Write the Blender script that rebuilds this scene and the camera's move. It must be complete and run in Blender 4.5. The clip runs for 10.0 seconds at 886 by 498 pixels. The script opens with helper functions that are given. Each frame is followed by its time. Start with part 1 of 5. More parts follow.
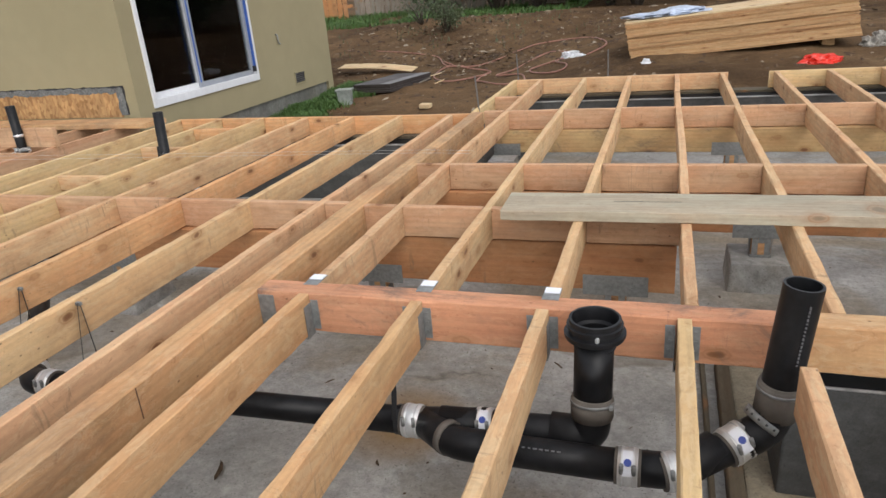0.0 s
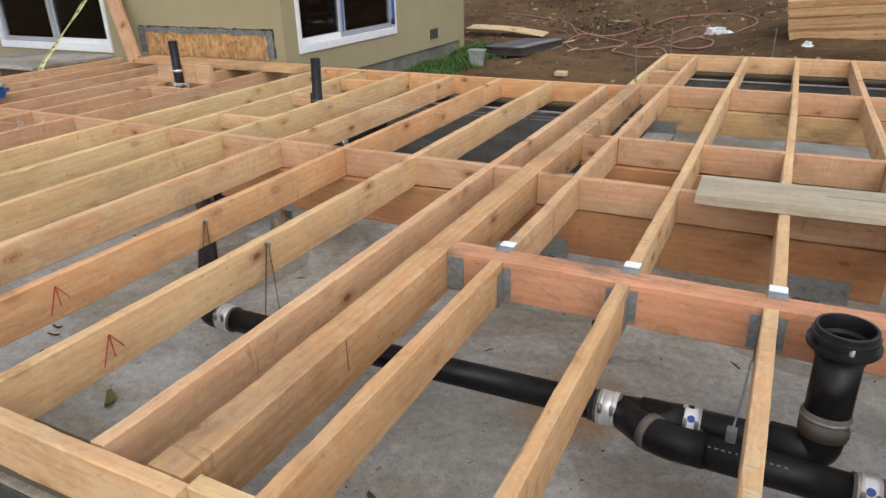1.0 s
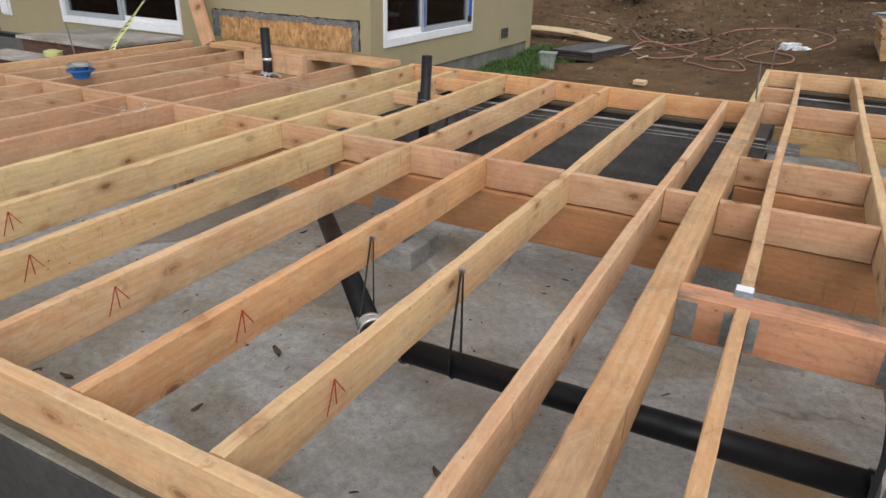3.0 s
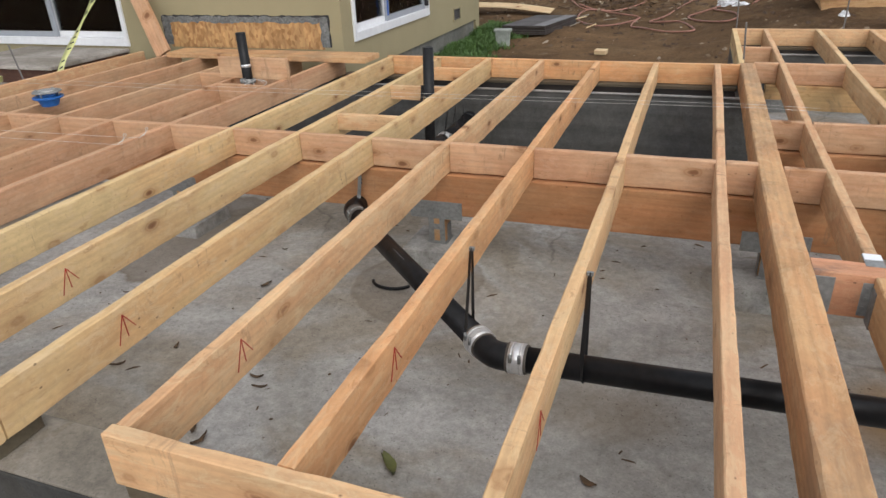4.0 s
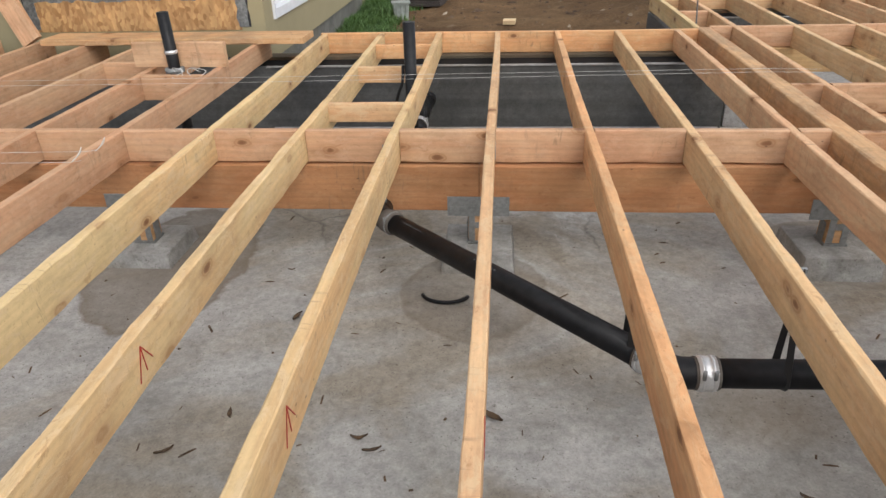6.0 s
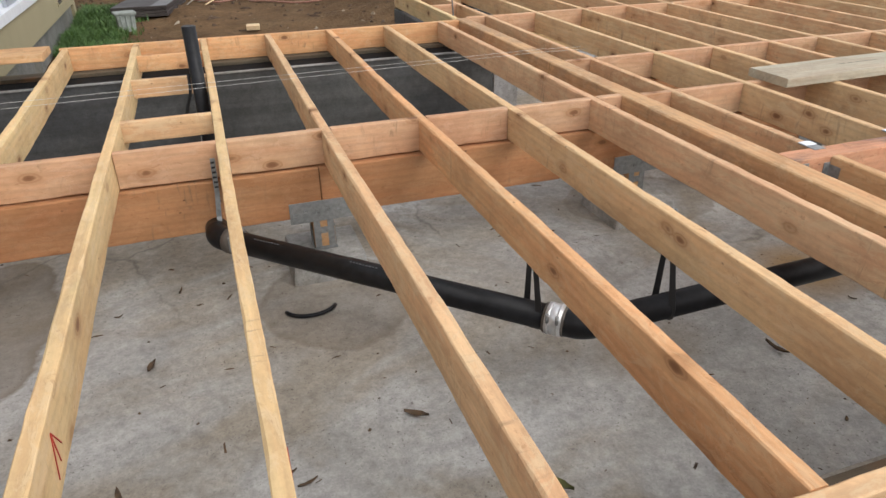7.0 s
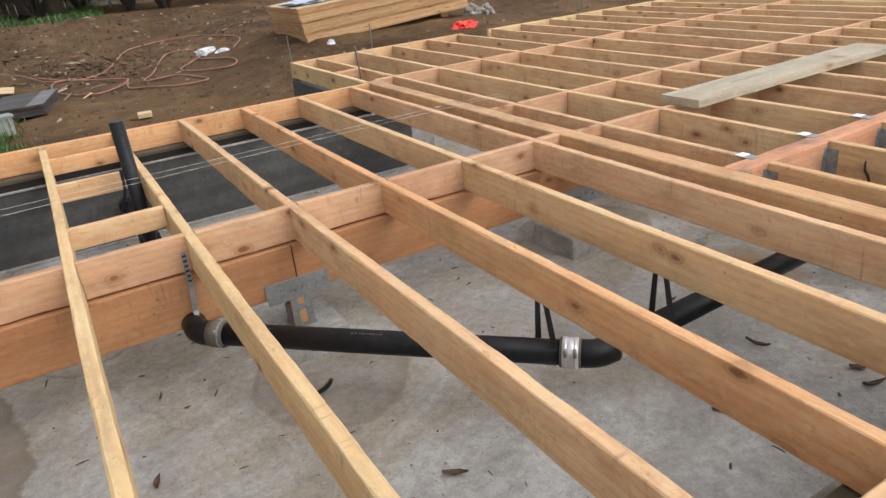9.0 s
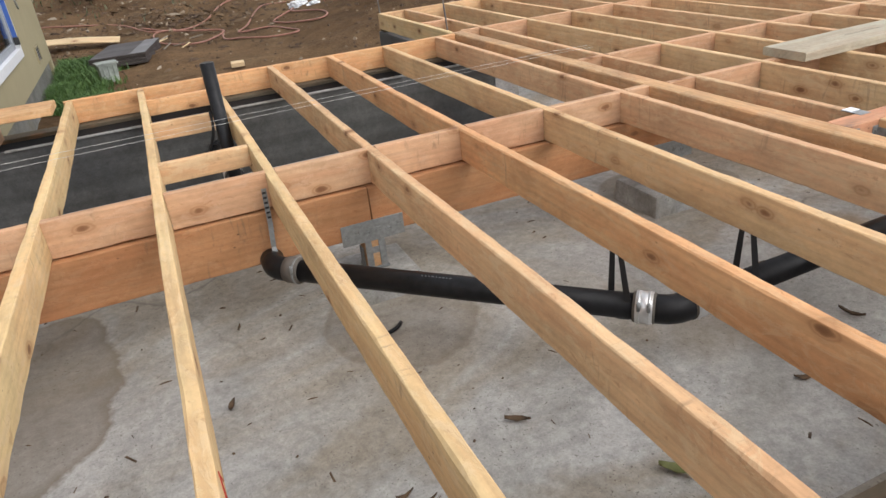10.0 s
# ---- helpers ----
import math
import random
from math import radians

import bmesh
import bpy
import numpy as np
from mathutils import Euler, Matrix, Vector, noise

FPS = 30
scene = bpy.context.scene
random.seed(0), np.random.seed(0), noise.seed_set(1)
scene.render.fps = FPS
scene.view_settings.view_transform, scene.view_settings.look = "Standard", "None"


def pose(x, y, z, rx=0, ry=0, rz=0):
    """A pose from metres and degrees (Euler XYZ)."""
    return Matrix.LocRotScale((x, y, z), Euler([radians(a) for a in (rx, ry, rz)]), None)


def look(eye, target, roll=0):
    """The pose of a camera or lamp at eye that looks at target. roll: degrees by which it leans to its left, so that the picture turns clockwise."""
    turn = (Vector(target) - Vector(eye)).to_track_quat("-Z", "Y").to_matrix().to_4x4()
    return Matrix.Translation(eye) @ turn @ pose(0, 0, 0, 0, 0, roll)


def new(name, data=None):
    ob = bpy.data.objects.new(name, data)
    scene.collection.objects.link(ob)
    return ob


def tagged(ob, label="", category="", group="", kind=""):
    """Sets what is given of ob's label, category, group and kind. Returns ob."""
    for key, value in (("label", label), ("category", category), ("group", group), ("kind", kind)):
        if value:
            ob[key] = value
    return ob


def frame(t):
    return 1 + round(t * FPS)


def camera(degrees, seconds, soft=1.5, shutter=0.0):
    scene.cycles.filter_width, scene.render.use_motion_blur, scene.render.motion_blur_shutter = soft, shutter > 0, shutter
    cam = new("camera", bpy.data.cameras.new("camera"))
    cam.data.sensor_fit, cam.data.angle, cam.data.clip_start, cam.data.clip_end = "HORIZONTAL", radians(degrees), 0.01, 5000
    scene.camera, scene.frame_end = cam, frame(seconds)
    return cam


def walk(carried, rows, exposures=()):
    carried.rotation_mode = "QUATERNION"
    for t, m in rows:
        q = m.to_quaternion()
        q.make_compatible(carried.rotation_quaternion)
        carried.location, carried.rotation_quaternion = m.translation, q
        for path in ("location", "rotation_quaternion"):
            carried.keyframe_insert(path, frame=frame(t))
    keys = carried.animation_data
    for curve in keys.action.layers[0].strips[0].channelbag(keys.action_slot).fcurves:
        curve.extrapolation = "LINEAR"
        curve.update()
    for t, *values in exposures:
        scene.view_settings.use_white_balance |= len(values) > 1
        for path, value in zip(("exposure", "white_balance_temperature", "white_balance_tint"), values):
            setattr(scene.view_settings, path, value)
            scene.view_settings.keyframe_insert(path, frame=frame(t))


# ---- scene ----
cam = camera(66.5, 10.0)
PATH = [
    (0, (2.335, -2.736, 0.912), (1.731, -0.974, 0.185), -4.7),
    (0.5, (2.169, -2.765, 0.889), (1.364, -1.119, 0.089), -3.3),
    (1, (1.95, -2.77, 0.897), (1.126, -1.136, 0.092), -1.4),
    (1.5, (1.765, -2.763, 0.902), (0.895, -1.143, 0.115), 0.3),
    (2, (1.594, -2.754, 0.918), (0.699, -1.136, 0.155), 0.8),
    (2.5, (1.461, -2.761, 0.901), (0.534, -1.163, 0.134), 0.5),
    (2.7, (1.385, -2.771, 0.886), (0.483, -1.167, 0.103), 1.2),
    (3.8, (0.757, -2.931, 0.931), (0.121, -1.247, 0.06), -1.2),
    (4, (0.657, -2.933, 0.94), (0.021, -1.247, 0.072), -2.4),
    (4.5, (0.489, -2.909, 0.947), (-0.13, -1.219, 0.075), -3.9),
    (5, (0.211, -2.906, 0.922), (-0.038, -1.162, -0.024), -0.6),
    (5.2, (0.102, -2.904, 0.933), (-0.162, -1.166, -0.021), -1.2),
    (6.3, (-0.505, -2.695, 0.894), (-0.531, -0.928, -0.042), -2.8),
    (6.5, (-0.592, -2.693, 0.889), (-0.349, -0.91, 0.016), -2.4),
    (7, (-0.811, -2.638, 0.849), (-0.244, -0.969, -0.095), -0.8),
    (7.5, (-0.931, -2.547, 0.856), (-0.27, -0.913, -0.089), -3.7),
    (8, (-1.056, -2.52, 0.871), (-0.293, -0.888, 0.003), -5.4),
    (8.5, (-1.117, -2.53, 0.878), (-0.219, -0.954, 0.035), -6.4),
    (9, (-1.135, -2.511, 0.89), (-0.251, -0.916, 0.069), -5.6),
    (9.5, (-1.135, -2.515, 0.85), (-0.432, -0.845, 0.003), -6.0),
    (10, (-1.117, -2.523, 0.821), (-0.473, -0.855, -0.076), -6.2),
]
walk(cam, [(t, look(eye, target, roll)) for t, eye, target, roll in PATH], [(0.0, 0.98), (2.5, 0.82), (5.0, 1.02), (7.0, 1.13), (8.5, 1.2), (10.0, 1.22)])

# ---- light ----
world = bpy.data.worlds.new("overcast_sky")
scene.world = world
world.use_nodes = True
wn, wl = world.node_tree.nodes, world.node_tree.links
sky = wn.new("ShaderNodeTexSky")
sky.sky_type = "NISHITA"
sky.sun_disc = False
sky.sun_elevation, sky.sun_rotation = radians(48), radians(146)
sky.air_density, sky.dust_density, sky.ozone_density = 1.0, 2.0, 1.0
grey = wn.new("ShaderNodeHueSaturation")
grey.inputs["Saturation"].default_value = 0.25
wl.new(sky.outputs[0], grey.inputs["Color"])
wl.new(grey.outputs[0], wn["Background"].inputs["Color"])
wn["Background"].inputs["Strength"].default_value = 0.15
sun = new("sun", bpy.data.lights.new("sun", "SUN"))
sun.data.energy, sun.data.angle, sun.data.color = 0.15, radians(60), (1.0, 0.95, 0.88)
sun.matrix_world = look((0, 0, 10), (-0.25, 0.37, 10 - 0.5))


# ---- materials ----
class Nodes:
    """A node material with a Principled shader and short calls for its textures."""

    def __init__(self, name, rough=0.8, metal=0.0):
        self.mat = bpy.data.materials.new(name)
        self.mat.use_nodes = True
        self.tree = self.mat.node_tree
        self.bsdf = self.tree.nodes["Principled BSDF"]
        self.bsdf.inputs["Roughness"].default_value = rough
        self.bsdf.inputs["Metallic"].default_value = metal
        self.coords = self.tree.nodes.new("ShaderNodeTexCoord").outputs["Object"]

    def add(self, kind, **inputs):
        n = self.tree.nodes.new(kind)
        for key, value in inputs.items():
            self.put(n.inputs[key.replace("_", " ")], value)
        return n

    def put(self, socket, value):
        if isinstance(value, bpy.types.NodeSocket):
            self.tree.links.new(value, socket)
        else:
            socket.default_value = value

    def shift(self):
        """Object coordinates moved by the object's own random number."""
        rnd = self.add("ShaderNodeObjectInfo").outputs["Random"]
        mul = self.add("ShaderNodeMath")
        mul.operation = "MULTIPLY"
        self.put(mul.inputs[0], rnd)
        mul.inputs[1].default_value = 37.0
        comb = self.add("ShaderNodeCombineXYZ", X=mul.outputs[0], Y=mul.outputs[0], Z=mul.outputs[0])
        vec = self.add("ShaderNodeVectorMath")
        self.put(vec.inputs[0], self.coords)
        self.put(vec.inputs[1], comb.outputs[0])
        self.coords = vec.outputs[0]
        return rnd

    def scaled(self, sx, sy, sz):
        m = self.add("ShaderNodeMapping", Vector=self.coords)
        m.inputs["Scale"].default_value = (sx, sy, sz)
        return m.outputs[0]

    def noise(self, scale, detail=4.0, vector=None, distortion=0.0, rough=0.55):
        n = self.add("ShaderNodeTexNoise", Vector=vector or self.coords, Scale=scale, Detail=detail, Distortion=distortion, Roughness=rough)
        return n.outputs["Fac"]

    def voronoi(self, scale, vector=None, feature="F1"):
        n = self.add("ShaderNodeTexVoronoi", Vector=vector or self.coords, Scale=scale)
        n.feature = feature
        return n.outputs["Distance"]

    def ramp(self, fac, *stops):
        r = self.add("ShaderNodeValToRGB", Fac=fac)
        e = r.color_ramp.elements
        while len(e) < len(stops):
            e.new(0.5)
        for el, (p, c) in zip(e, stops):
            el.position = p
            el.color = (c, c, c, 1) if isinstance(c, (int, float)) else (*c, 1)
        return r.outputs["Color"]

    def mix(self, fac, a, b, mode="MIX"):
        m = self.add("ShaderNodeMix")
        m.data_type, m.blend_type = "RGBA", mode
        self.put(m.inputs[0], fac)
        for sock, v in ((m.inputs[6], a), (m.inputs[7], b)):
            self.put(sock, (*v, 1) if isinstance(v, tuple) else v)
        return m.outputs[2]

    def bump(self, height, strength=0.3, distance=0.01):
        b = self.add("ShaderNodeBump", Height=height, Strength=strength, Distance=distance)
        self.put(self.bsdf.inputs["Normal"], b.outputs[0])

    def done(self, colour, rough=None):
        self.put(self.bsdf.inputs["Base Color"], (*colour, 1) if isinstance(colour, tuple) else colour)
        if rough is not None:
            self.put(self.bsdf.inputs["Roughness"], rough)
        return self.mat


def lumber_material(name, tones, knot=(0.17, 0.075, 0.032), stain=0.3, stain_colour=(0.17, 0.115, 0.07), streak=0.35, scuff=0.5, pale=(0.61, 0.45, 0.27), mould=0.0):
    """Sawn softwood with growth rings about the length (local x), knots, mill stains, scuffs and nail holes; tones by piece."""
    n = Nodes(name, 0.78)
    n.bsdf.inputs["Specular IOR Level"].default_value = 0.3
    rnd = n.shift()
    if name.startswith("fir"):
        tones = [(r * 1.07, g * 1.06, b * 1.04) for r, g, b in tones]
    base = n.ramp(rnd, *[(i / max(1, len(tones) - 1), c) for i, c in enumerate(tones)])
    ring = n.add("ShaderNodeTexWave", Vector=n.scaled(0.16, 1, 1), Scale=15.0, Distortion=3.2, Detail=3.0, Detail_Scale=1.1)
    ring.wave_type, ring.rings_direction = "RINGS", "X"
    fine = n.noise(1.0, 5.0, n.scaled(4.0, 110, 110))
    coarse = n.noise(1.0, 3.0, n.scaled(1.3, 11, 11), 0.8)
    blotch = n.noise(3.2, 6.0, n.scaled(0.8, 1.5, 1.5), 0.6, 0.65)
    lines = n.ramp(ring.outputs["Fac"], (0.0, 0.80), (0.55, 1.0), (1.0, 1.02))
    # heartwood and sapwood run through each other
    heart = n.noise(1.0, 3.0, n.scaled(1.1, 6.0, 6.0), 1.2)
    warm = n.mix(1.0, base, (1.02, 0.93, 0.88), "MULTIPLY")
    sap = n.mix(1.0, base, (1.06, 1.09, 1.08), "MULTIPLY")
    col = n.mix(n.ramp(heart, (0.36, 0.0), (0.62, 1.0)), warm, sap)
    col = n.mix(streak, col, lines, "MULTIPLY")
    col = n.mix(0.26, col, n.ramp(fine, (0.3, 0.7), (0.62, 1.12)), "MULTIPLY")
    saw = n.noise(1.0, 4.0, n.scaled(38, 60, 60), 0.4, 0.7)
    col = n.mix(0.2, col, n.ramp(saw, (0.34, 0.62), (0.52, 1.0), (0.68, 1.22)), "MULTIPLY")
    col = n.mix(0.4, col, n.ramp(coarse, (0.3, 0.82), (0.7, 1.13)), "MULTIPLY")
    col = n.mix(0.7, col, n.ramp(blotch, (0.34, 0.78), (0.5, 1.0), (0.66, 1.17)), "MULTIPLY")
    spots = n.ramp(n.noise(1.0, 6.0, n.scaled(9, 22, 22), 0.9, 0.78), (0.5, 0.0), (0.6, 1.0))
    col = n.mix(n.mix(1.0, spots, (scuff, scuff, scuff), "MULTIPLY"), col, pale)
    # small brown chips and bruises
    chipped = n.ramp(n.noise(1.0, 5.0, n.scaled(16, 34, 34), 0.7, 0.75), (0.60, 0.0), (0.66, 0.5))
    col = n.mix(chipped, col, n.mix(1.0, base, (0.62, 0.52, 0.45), "MULTIPLY"))
    # handling marks across the face
    smear = n.noise(1.0, 4.0, n.scaled(26, 5, 5), 1.2, 0.7)
    gate = n.ramp(n.noise(2.0, 2.0), (0.47, 0.0), (0.62, 0.5))
    col = n.mix(n.mix(1.0, n.ramp(smear, (0.575, 0.0), (0.67, 1.0)), gate, "MULTIPLY"), col, stain_colour)
    # knots: a brown halo of bent grain, a small dark heart
    wobble = n.mix(0.09, n.scaled(4.6, 3.2, 9.0), n.add("ShaderNodeTexNoise", Vector=n.coords, Scale=26.0, Detail=3.0).outputs["Color"])
    kd = n.voronoi(1.0, wobble)
    col = n.mix(n.ramp(kd, (0.05, 0.75), (0.12, 0.4), (0.15, 0.6), (0.18, 0.22), (0.3, 0.0)), col, (0.27, 0.125, 0.05))
    col = n.mix(n.ramp(kd, (0.04, 0.9), (0.085, 0.65), (0.115, 0.0)), col, knot)
    dirt = n.noise(2.6, 7.0, n.scaled(0.7, 1.6, 1.6), 0.3, 0.72)
    col = n.mix(n.ramp(dirt, (0.57, 0.0), (0.74, stain)), col, stain_colour)
    if mould:
        grow = n.noise(1.7, 7.0, n.scaled(0.8, 1.2, 1.2), 0.7, 0.75)
        col = n.mix(n.ramp(grow, (0.5, 0.0), (0.62, mould)), col, (0.085, 0.085, 0.08))
    nick = n.voronoi(25.0, n.scaled(0.6, 1, 1))
    gate2 = n.ramp(n.noise(5.0, 2.0), (0.54, 0.0), (0.62, 0.75))
    col = n.mix(n.mix(1.0, n.ramp(nick, (0.055, 1.0), (0.095, 0.0)), gate2, "MULTIPLY"), col, (0.09, 0.05, 0.03))
    n.bump(n.mix(0.5, n.mix(0.5, fine, saw), spots), 0.38, 0.004)
    return n.done(col)


FIR = lumber_material("fir_framing", [(0.525, 0.325, 0.185), (0.545, 0.36, 0.195), (0.51, 0.30, 0.17), (0.55, 0.38, 0.21), (0.53, 0.335, 0.185)])
FIR_YELLOW = lumber_material("fir_yellow", [(0.545, 0.385, 0.205), (0.57, 0.41, 0.215), (0.53, 0.365, 0.19)])
FIR_PEACH = lumber_material("fir_peach", [(0.53, 0.33, 0.195), (0.545, 0.345, 0.205)], scuff=0.4)
FIR_HONEY = lumber_material("fir_honey", [(0.54, 0.36, 0.195), (0.55, 0.37, 0.2)], scuff=0.4)
FIR_TAN = lumber_material("fir_tan", [(0.49, 0.295, 0.15), (0.50, 0.305, 0.155)], stain=0.5, scuff=0.35)
FIR_PINK = lumber_material("fir_pink", [(0.435, 0.258, 0.155), (0.46, 0.285, 0.17), (0.425, 0.254, 0.15)], scuff=0.25, pale=(0.60, 0.41, 0.28))
FIR_ORANGE = lumber_material("fir_orange", [(0.53, 0.285, 0.135), (0.55, 0.305, 0.15)], scuff=0.3)
FIR_RED = lumber_material("fir_wet_red", [(0.47, 0.225, 0.13), (0.49, 0.24, 0.14)], stain=0.55, stain_colour=(0.14, 0.10, 0.08), scuff=0.12, mould=0.75)
FIR_GIRDER = lumber_material("fir_girder", [(0.345, 0.17, 0.08), (0.37, 0.183, 0.087)], stain=0.35, scuff=0.08)
FIR_STAINED = lumber_material("fir_mould_stained", [(0.44, 0.30, 0.15), (0.46, 0.32, 0.16)], stain=0.6, stain_colour=(0.16, 0.12, 0.07), scuff=0.1, mould=0.7)
FIR_WEATHERED = lumber_material("fir_weathered", [(0.46, 0.268, 0.135), (0.48, 0.282, 0.142)], stain=0.7, stain_colour=(0.17, 0.115, 0.05), scuff=0.3, mould=0.3, streak=0.5)
PLANK_GREY = lumber_material("plank_grey", [(0.36, 0.315, 0.235), (0.39, 0.34, 0.26)], stain=0.35, stain_colour=(0.22, 0.2, 0.16), scuff=0.05, knot=(0.2, 0.16, 0.11))
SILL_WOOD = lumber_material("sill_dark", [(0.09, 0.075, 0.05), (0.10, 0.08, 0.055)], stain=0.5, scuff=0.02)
DECK_BROWN = lumber_material("brown_boards", [(0.075, 0.036, 0.026), (0.085, 0.042, 0.03)], stain=0.3, scuff=0.02)


def concrete_material(name, light, dark, warm, wet=0.0, rough=0.9, patch=1.1, boards=False, grit=0.8, stains=()):
    """Trowelled concrete: cloudy tone, brown stains, grit, pits and a few hairline cracks."""
    n = Nodes(name, rough)
    n.bsdf.inputs["Specular IOR Level"].default_value = 0.3
    big = n.noise(patch, 7.0, None, 0.7, 0.62)
    mid = n.noise(6.0, 8.0, None, 0.4, 0.72)
    small = n.noise(28.0, 5.0, None, 0.3, 0.7)
    fine = n.noise(140.0, 3.0)
    col = n.mix(n.ramp(big, (0.38, 0.0), (0.60, 1.0)), dark, light)
    col = n.mix(n.ramp(n.noise(0.75, 6.0, n.scaled(1, 1.3, 1), 1.0, 0.6), (0.47, 0.0), (0.58, 0.6), (0.70, 0.9)), col, warm)
    damp = n.noise(1.15, 7.0, n.scaled(1.2, 1, 1), 0.5, 0.62)
    col = n.mix(n.ramp(damp, (0.60, 0.0), (0.615, 0.3), (0.68, 0.4)), col, tuple(0.72 * c for c in warm))
    col = n.mix(0.7, col, n.ramp(mid, (0.28, 0.66), (0.5, 1.0), (0.72, 1.25)), "MULTIPLY")
    col = n.mix(0.65, col, n.ramp(small, (0.3, 0.66), (0.68, 1.25)), "MULTIPLY")
    speck = n.noise(75.0, 4.0, None, 0.6, 0.75)
    col = n.mix(n.ramp(speck, (0.60, 0.0), (0.68, 0.55)), col, tuple(0.45 * c for c in dark))
    col = n.mix(0.4, col, n.ramp(fine, (0.3, 0.7), (0.65, 1.2)), "MULTIPLY")
    for cx, cy, rx, ry, tint, amount in stains:
        # a damp or rusty patch with a ragged tide line
        away = n.add("ShaderNodeVectorMath")
        away.operation = "LENGTH"
        placed = n.add("ShaderNodeMapping", Vector=n.coords)
        placed.inputs["Scale"].default_value = (1 / rx, 1 / ry, 0)
        placed.inputs["Location"].default_value = (-cx / rx, -cy / ry, 0)
        ragged_edge = n.mix(0.5, placed.outputs[0], n.add("ShaderNodeTexNoise", Vector=n.coords, Scale=3.5, Detail=6.0, Roughness=0.6).outputs["Color"], "ADD")
        n.put(away.inputs[0], n.mix(1.0, ragged_edge, (0.25, 0.25, 0.25), "SUBTRACT"))
        col = n.mix(n.ramp(away.outputs["Value"], *(((0.35, amount), (0.7, amount * 0.55), (1.0, 0.0)) if tint[0] > 0.2 else ((0.0, amount * 0.8), (0.86, amount * 0.7), (0.95, amount), (1.0, 0.0)))), col, tint)
    pits = n.voronoi(58.0, n.mix(0.03, n.coords, n.add("ShaderNodeTexNoise", Vector=n.coords, Scale=60.0, Detail=2.0).outputs["Color"]))
    hit = n.mix(1.0, n.ramp(pits, (0.11, 0.85), (0.2, 0.0)), n.ramp(n.noise(4.0, 4.0), (0.40, 0.0), (0.56, grit)), "MULTIPLY")
    col = n.mix(hit, col, (0.075, 0.062, 0.045))
    if boards:
        band = n.noise(1.0, 3.0, n.scaled(0.25, 0.25, 16))
        col = n.mix(0.8, col, n.ramp(band, (0.35, 0.78), (0.6, 1.1)), "MULTIPLY")
    else:
        crack = n.voronoi(0.9, n.mix(0.13, n.coords, n.add("ShaderNodeTexNoise", Vector=n.coords, Scale=5.0, Detail=5.0).outputs["Color"]), "DISTANCE_TO_EDGE")
        gate = n.ramp(n.noise(0.8, 2.0), (0.53, 0.0), (0.6, 0.5))
        col = n.mix(n.mix(1.0, n.ramp(crack, (0.002, 1.0), (0.006, 0.0)), gate, "MULTIPLY"), col, (0.08, 0.075, 0.065))
    n.bump(n.mix(0.5, mid, n.mix(0.5, small, speck)), 0.55, 0.006)
    return n.done(col, n.ramp(big, (0.3, rough - wet), (0.6, rough)))


DAMP, RUST = (0.15, 0.118, 0.082), (0.27, 0.155, 0.05)
SLAB_STAINS = ((-0.46, -0.3, 0.31, 0.36, DAMP, 0.5), (-1.86, -0.08, 0.36, 0.62, DAMP, 0.75), (1.46, -0.78, 0.25, 0.27, RUST, 0.8), (1.2, 0.1, 0.4, 0.33, DAMP, 0.45), (0.5, -1.0, 0.3, 0.2, (0.25, 0.18, 0.1), 0.35), (2.2, 0.05, 0.35, 0.3, DAMP, 0.5), (-3.3, 0.0, 0.4, 0.5, DAMP, 0.6))
SLAB = concrete_material("slab_concrete", (0.405, 0.398, 0.378), (0.295, 0.284, 0.262), (0.255, 0.21, 0.15), wet=0.3, stains=SLAB_STAINS)
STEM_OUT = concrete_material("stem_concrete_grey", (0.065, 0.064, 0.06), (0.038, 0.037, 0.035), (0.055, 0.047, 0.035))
LEDGE = concrete_material("ledge_concrete_brown", (0.28, 0.252, 0.21), (0.18, 0.16, 0.13), (0.22, 0.17, 0.11))
# foundation wall faces: far darker than the slab, with board bands
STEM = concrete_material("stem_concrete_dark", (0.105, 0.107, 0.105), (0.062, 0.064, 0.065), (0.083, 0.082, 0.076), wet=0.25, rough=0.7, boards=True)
EDGE = concrete_material("ledge_concrete_pale", (0.36, 0.355, 0.35), (0.24, 0.24, 0.235), (0.27, 0.25, 0.22))
TREAD = concrete_material("tread_concrete", (0.42, 0.385, 0.35), (0.33, 0.30, 0.27), (0.18, 0.16, 0.13))
PIER = concrete_material("pier_concrete", (0.36, 0.355, 0.34), (0.24, 0.235, 0.22), (0.27, 0.24, 0.19), patch=4)
FOOTING = concrete_material("house_footing", (0.19, 0.185, 0.165), (0.12, 0.118, 0.105), (0.15, 0.14, 0.11))


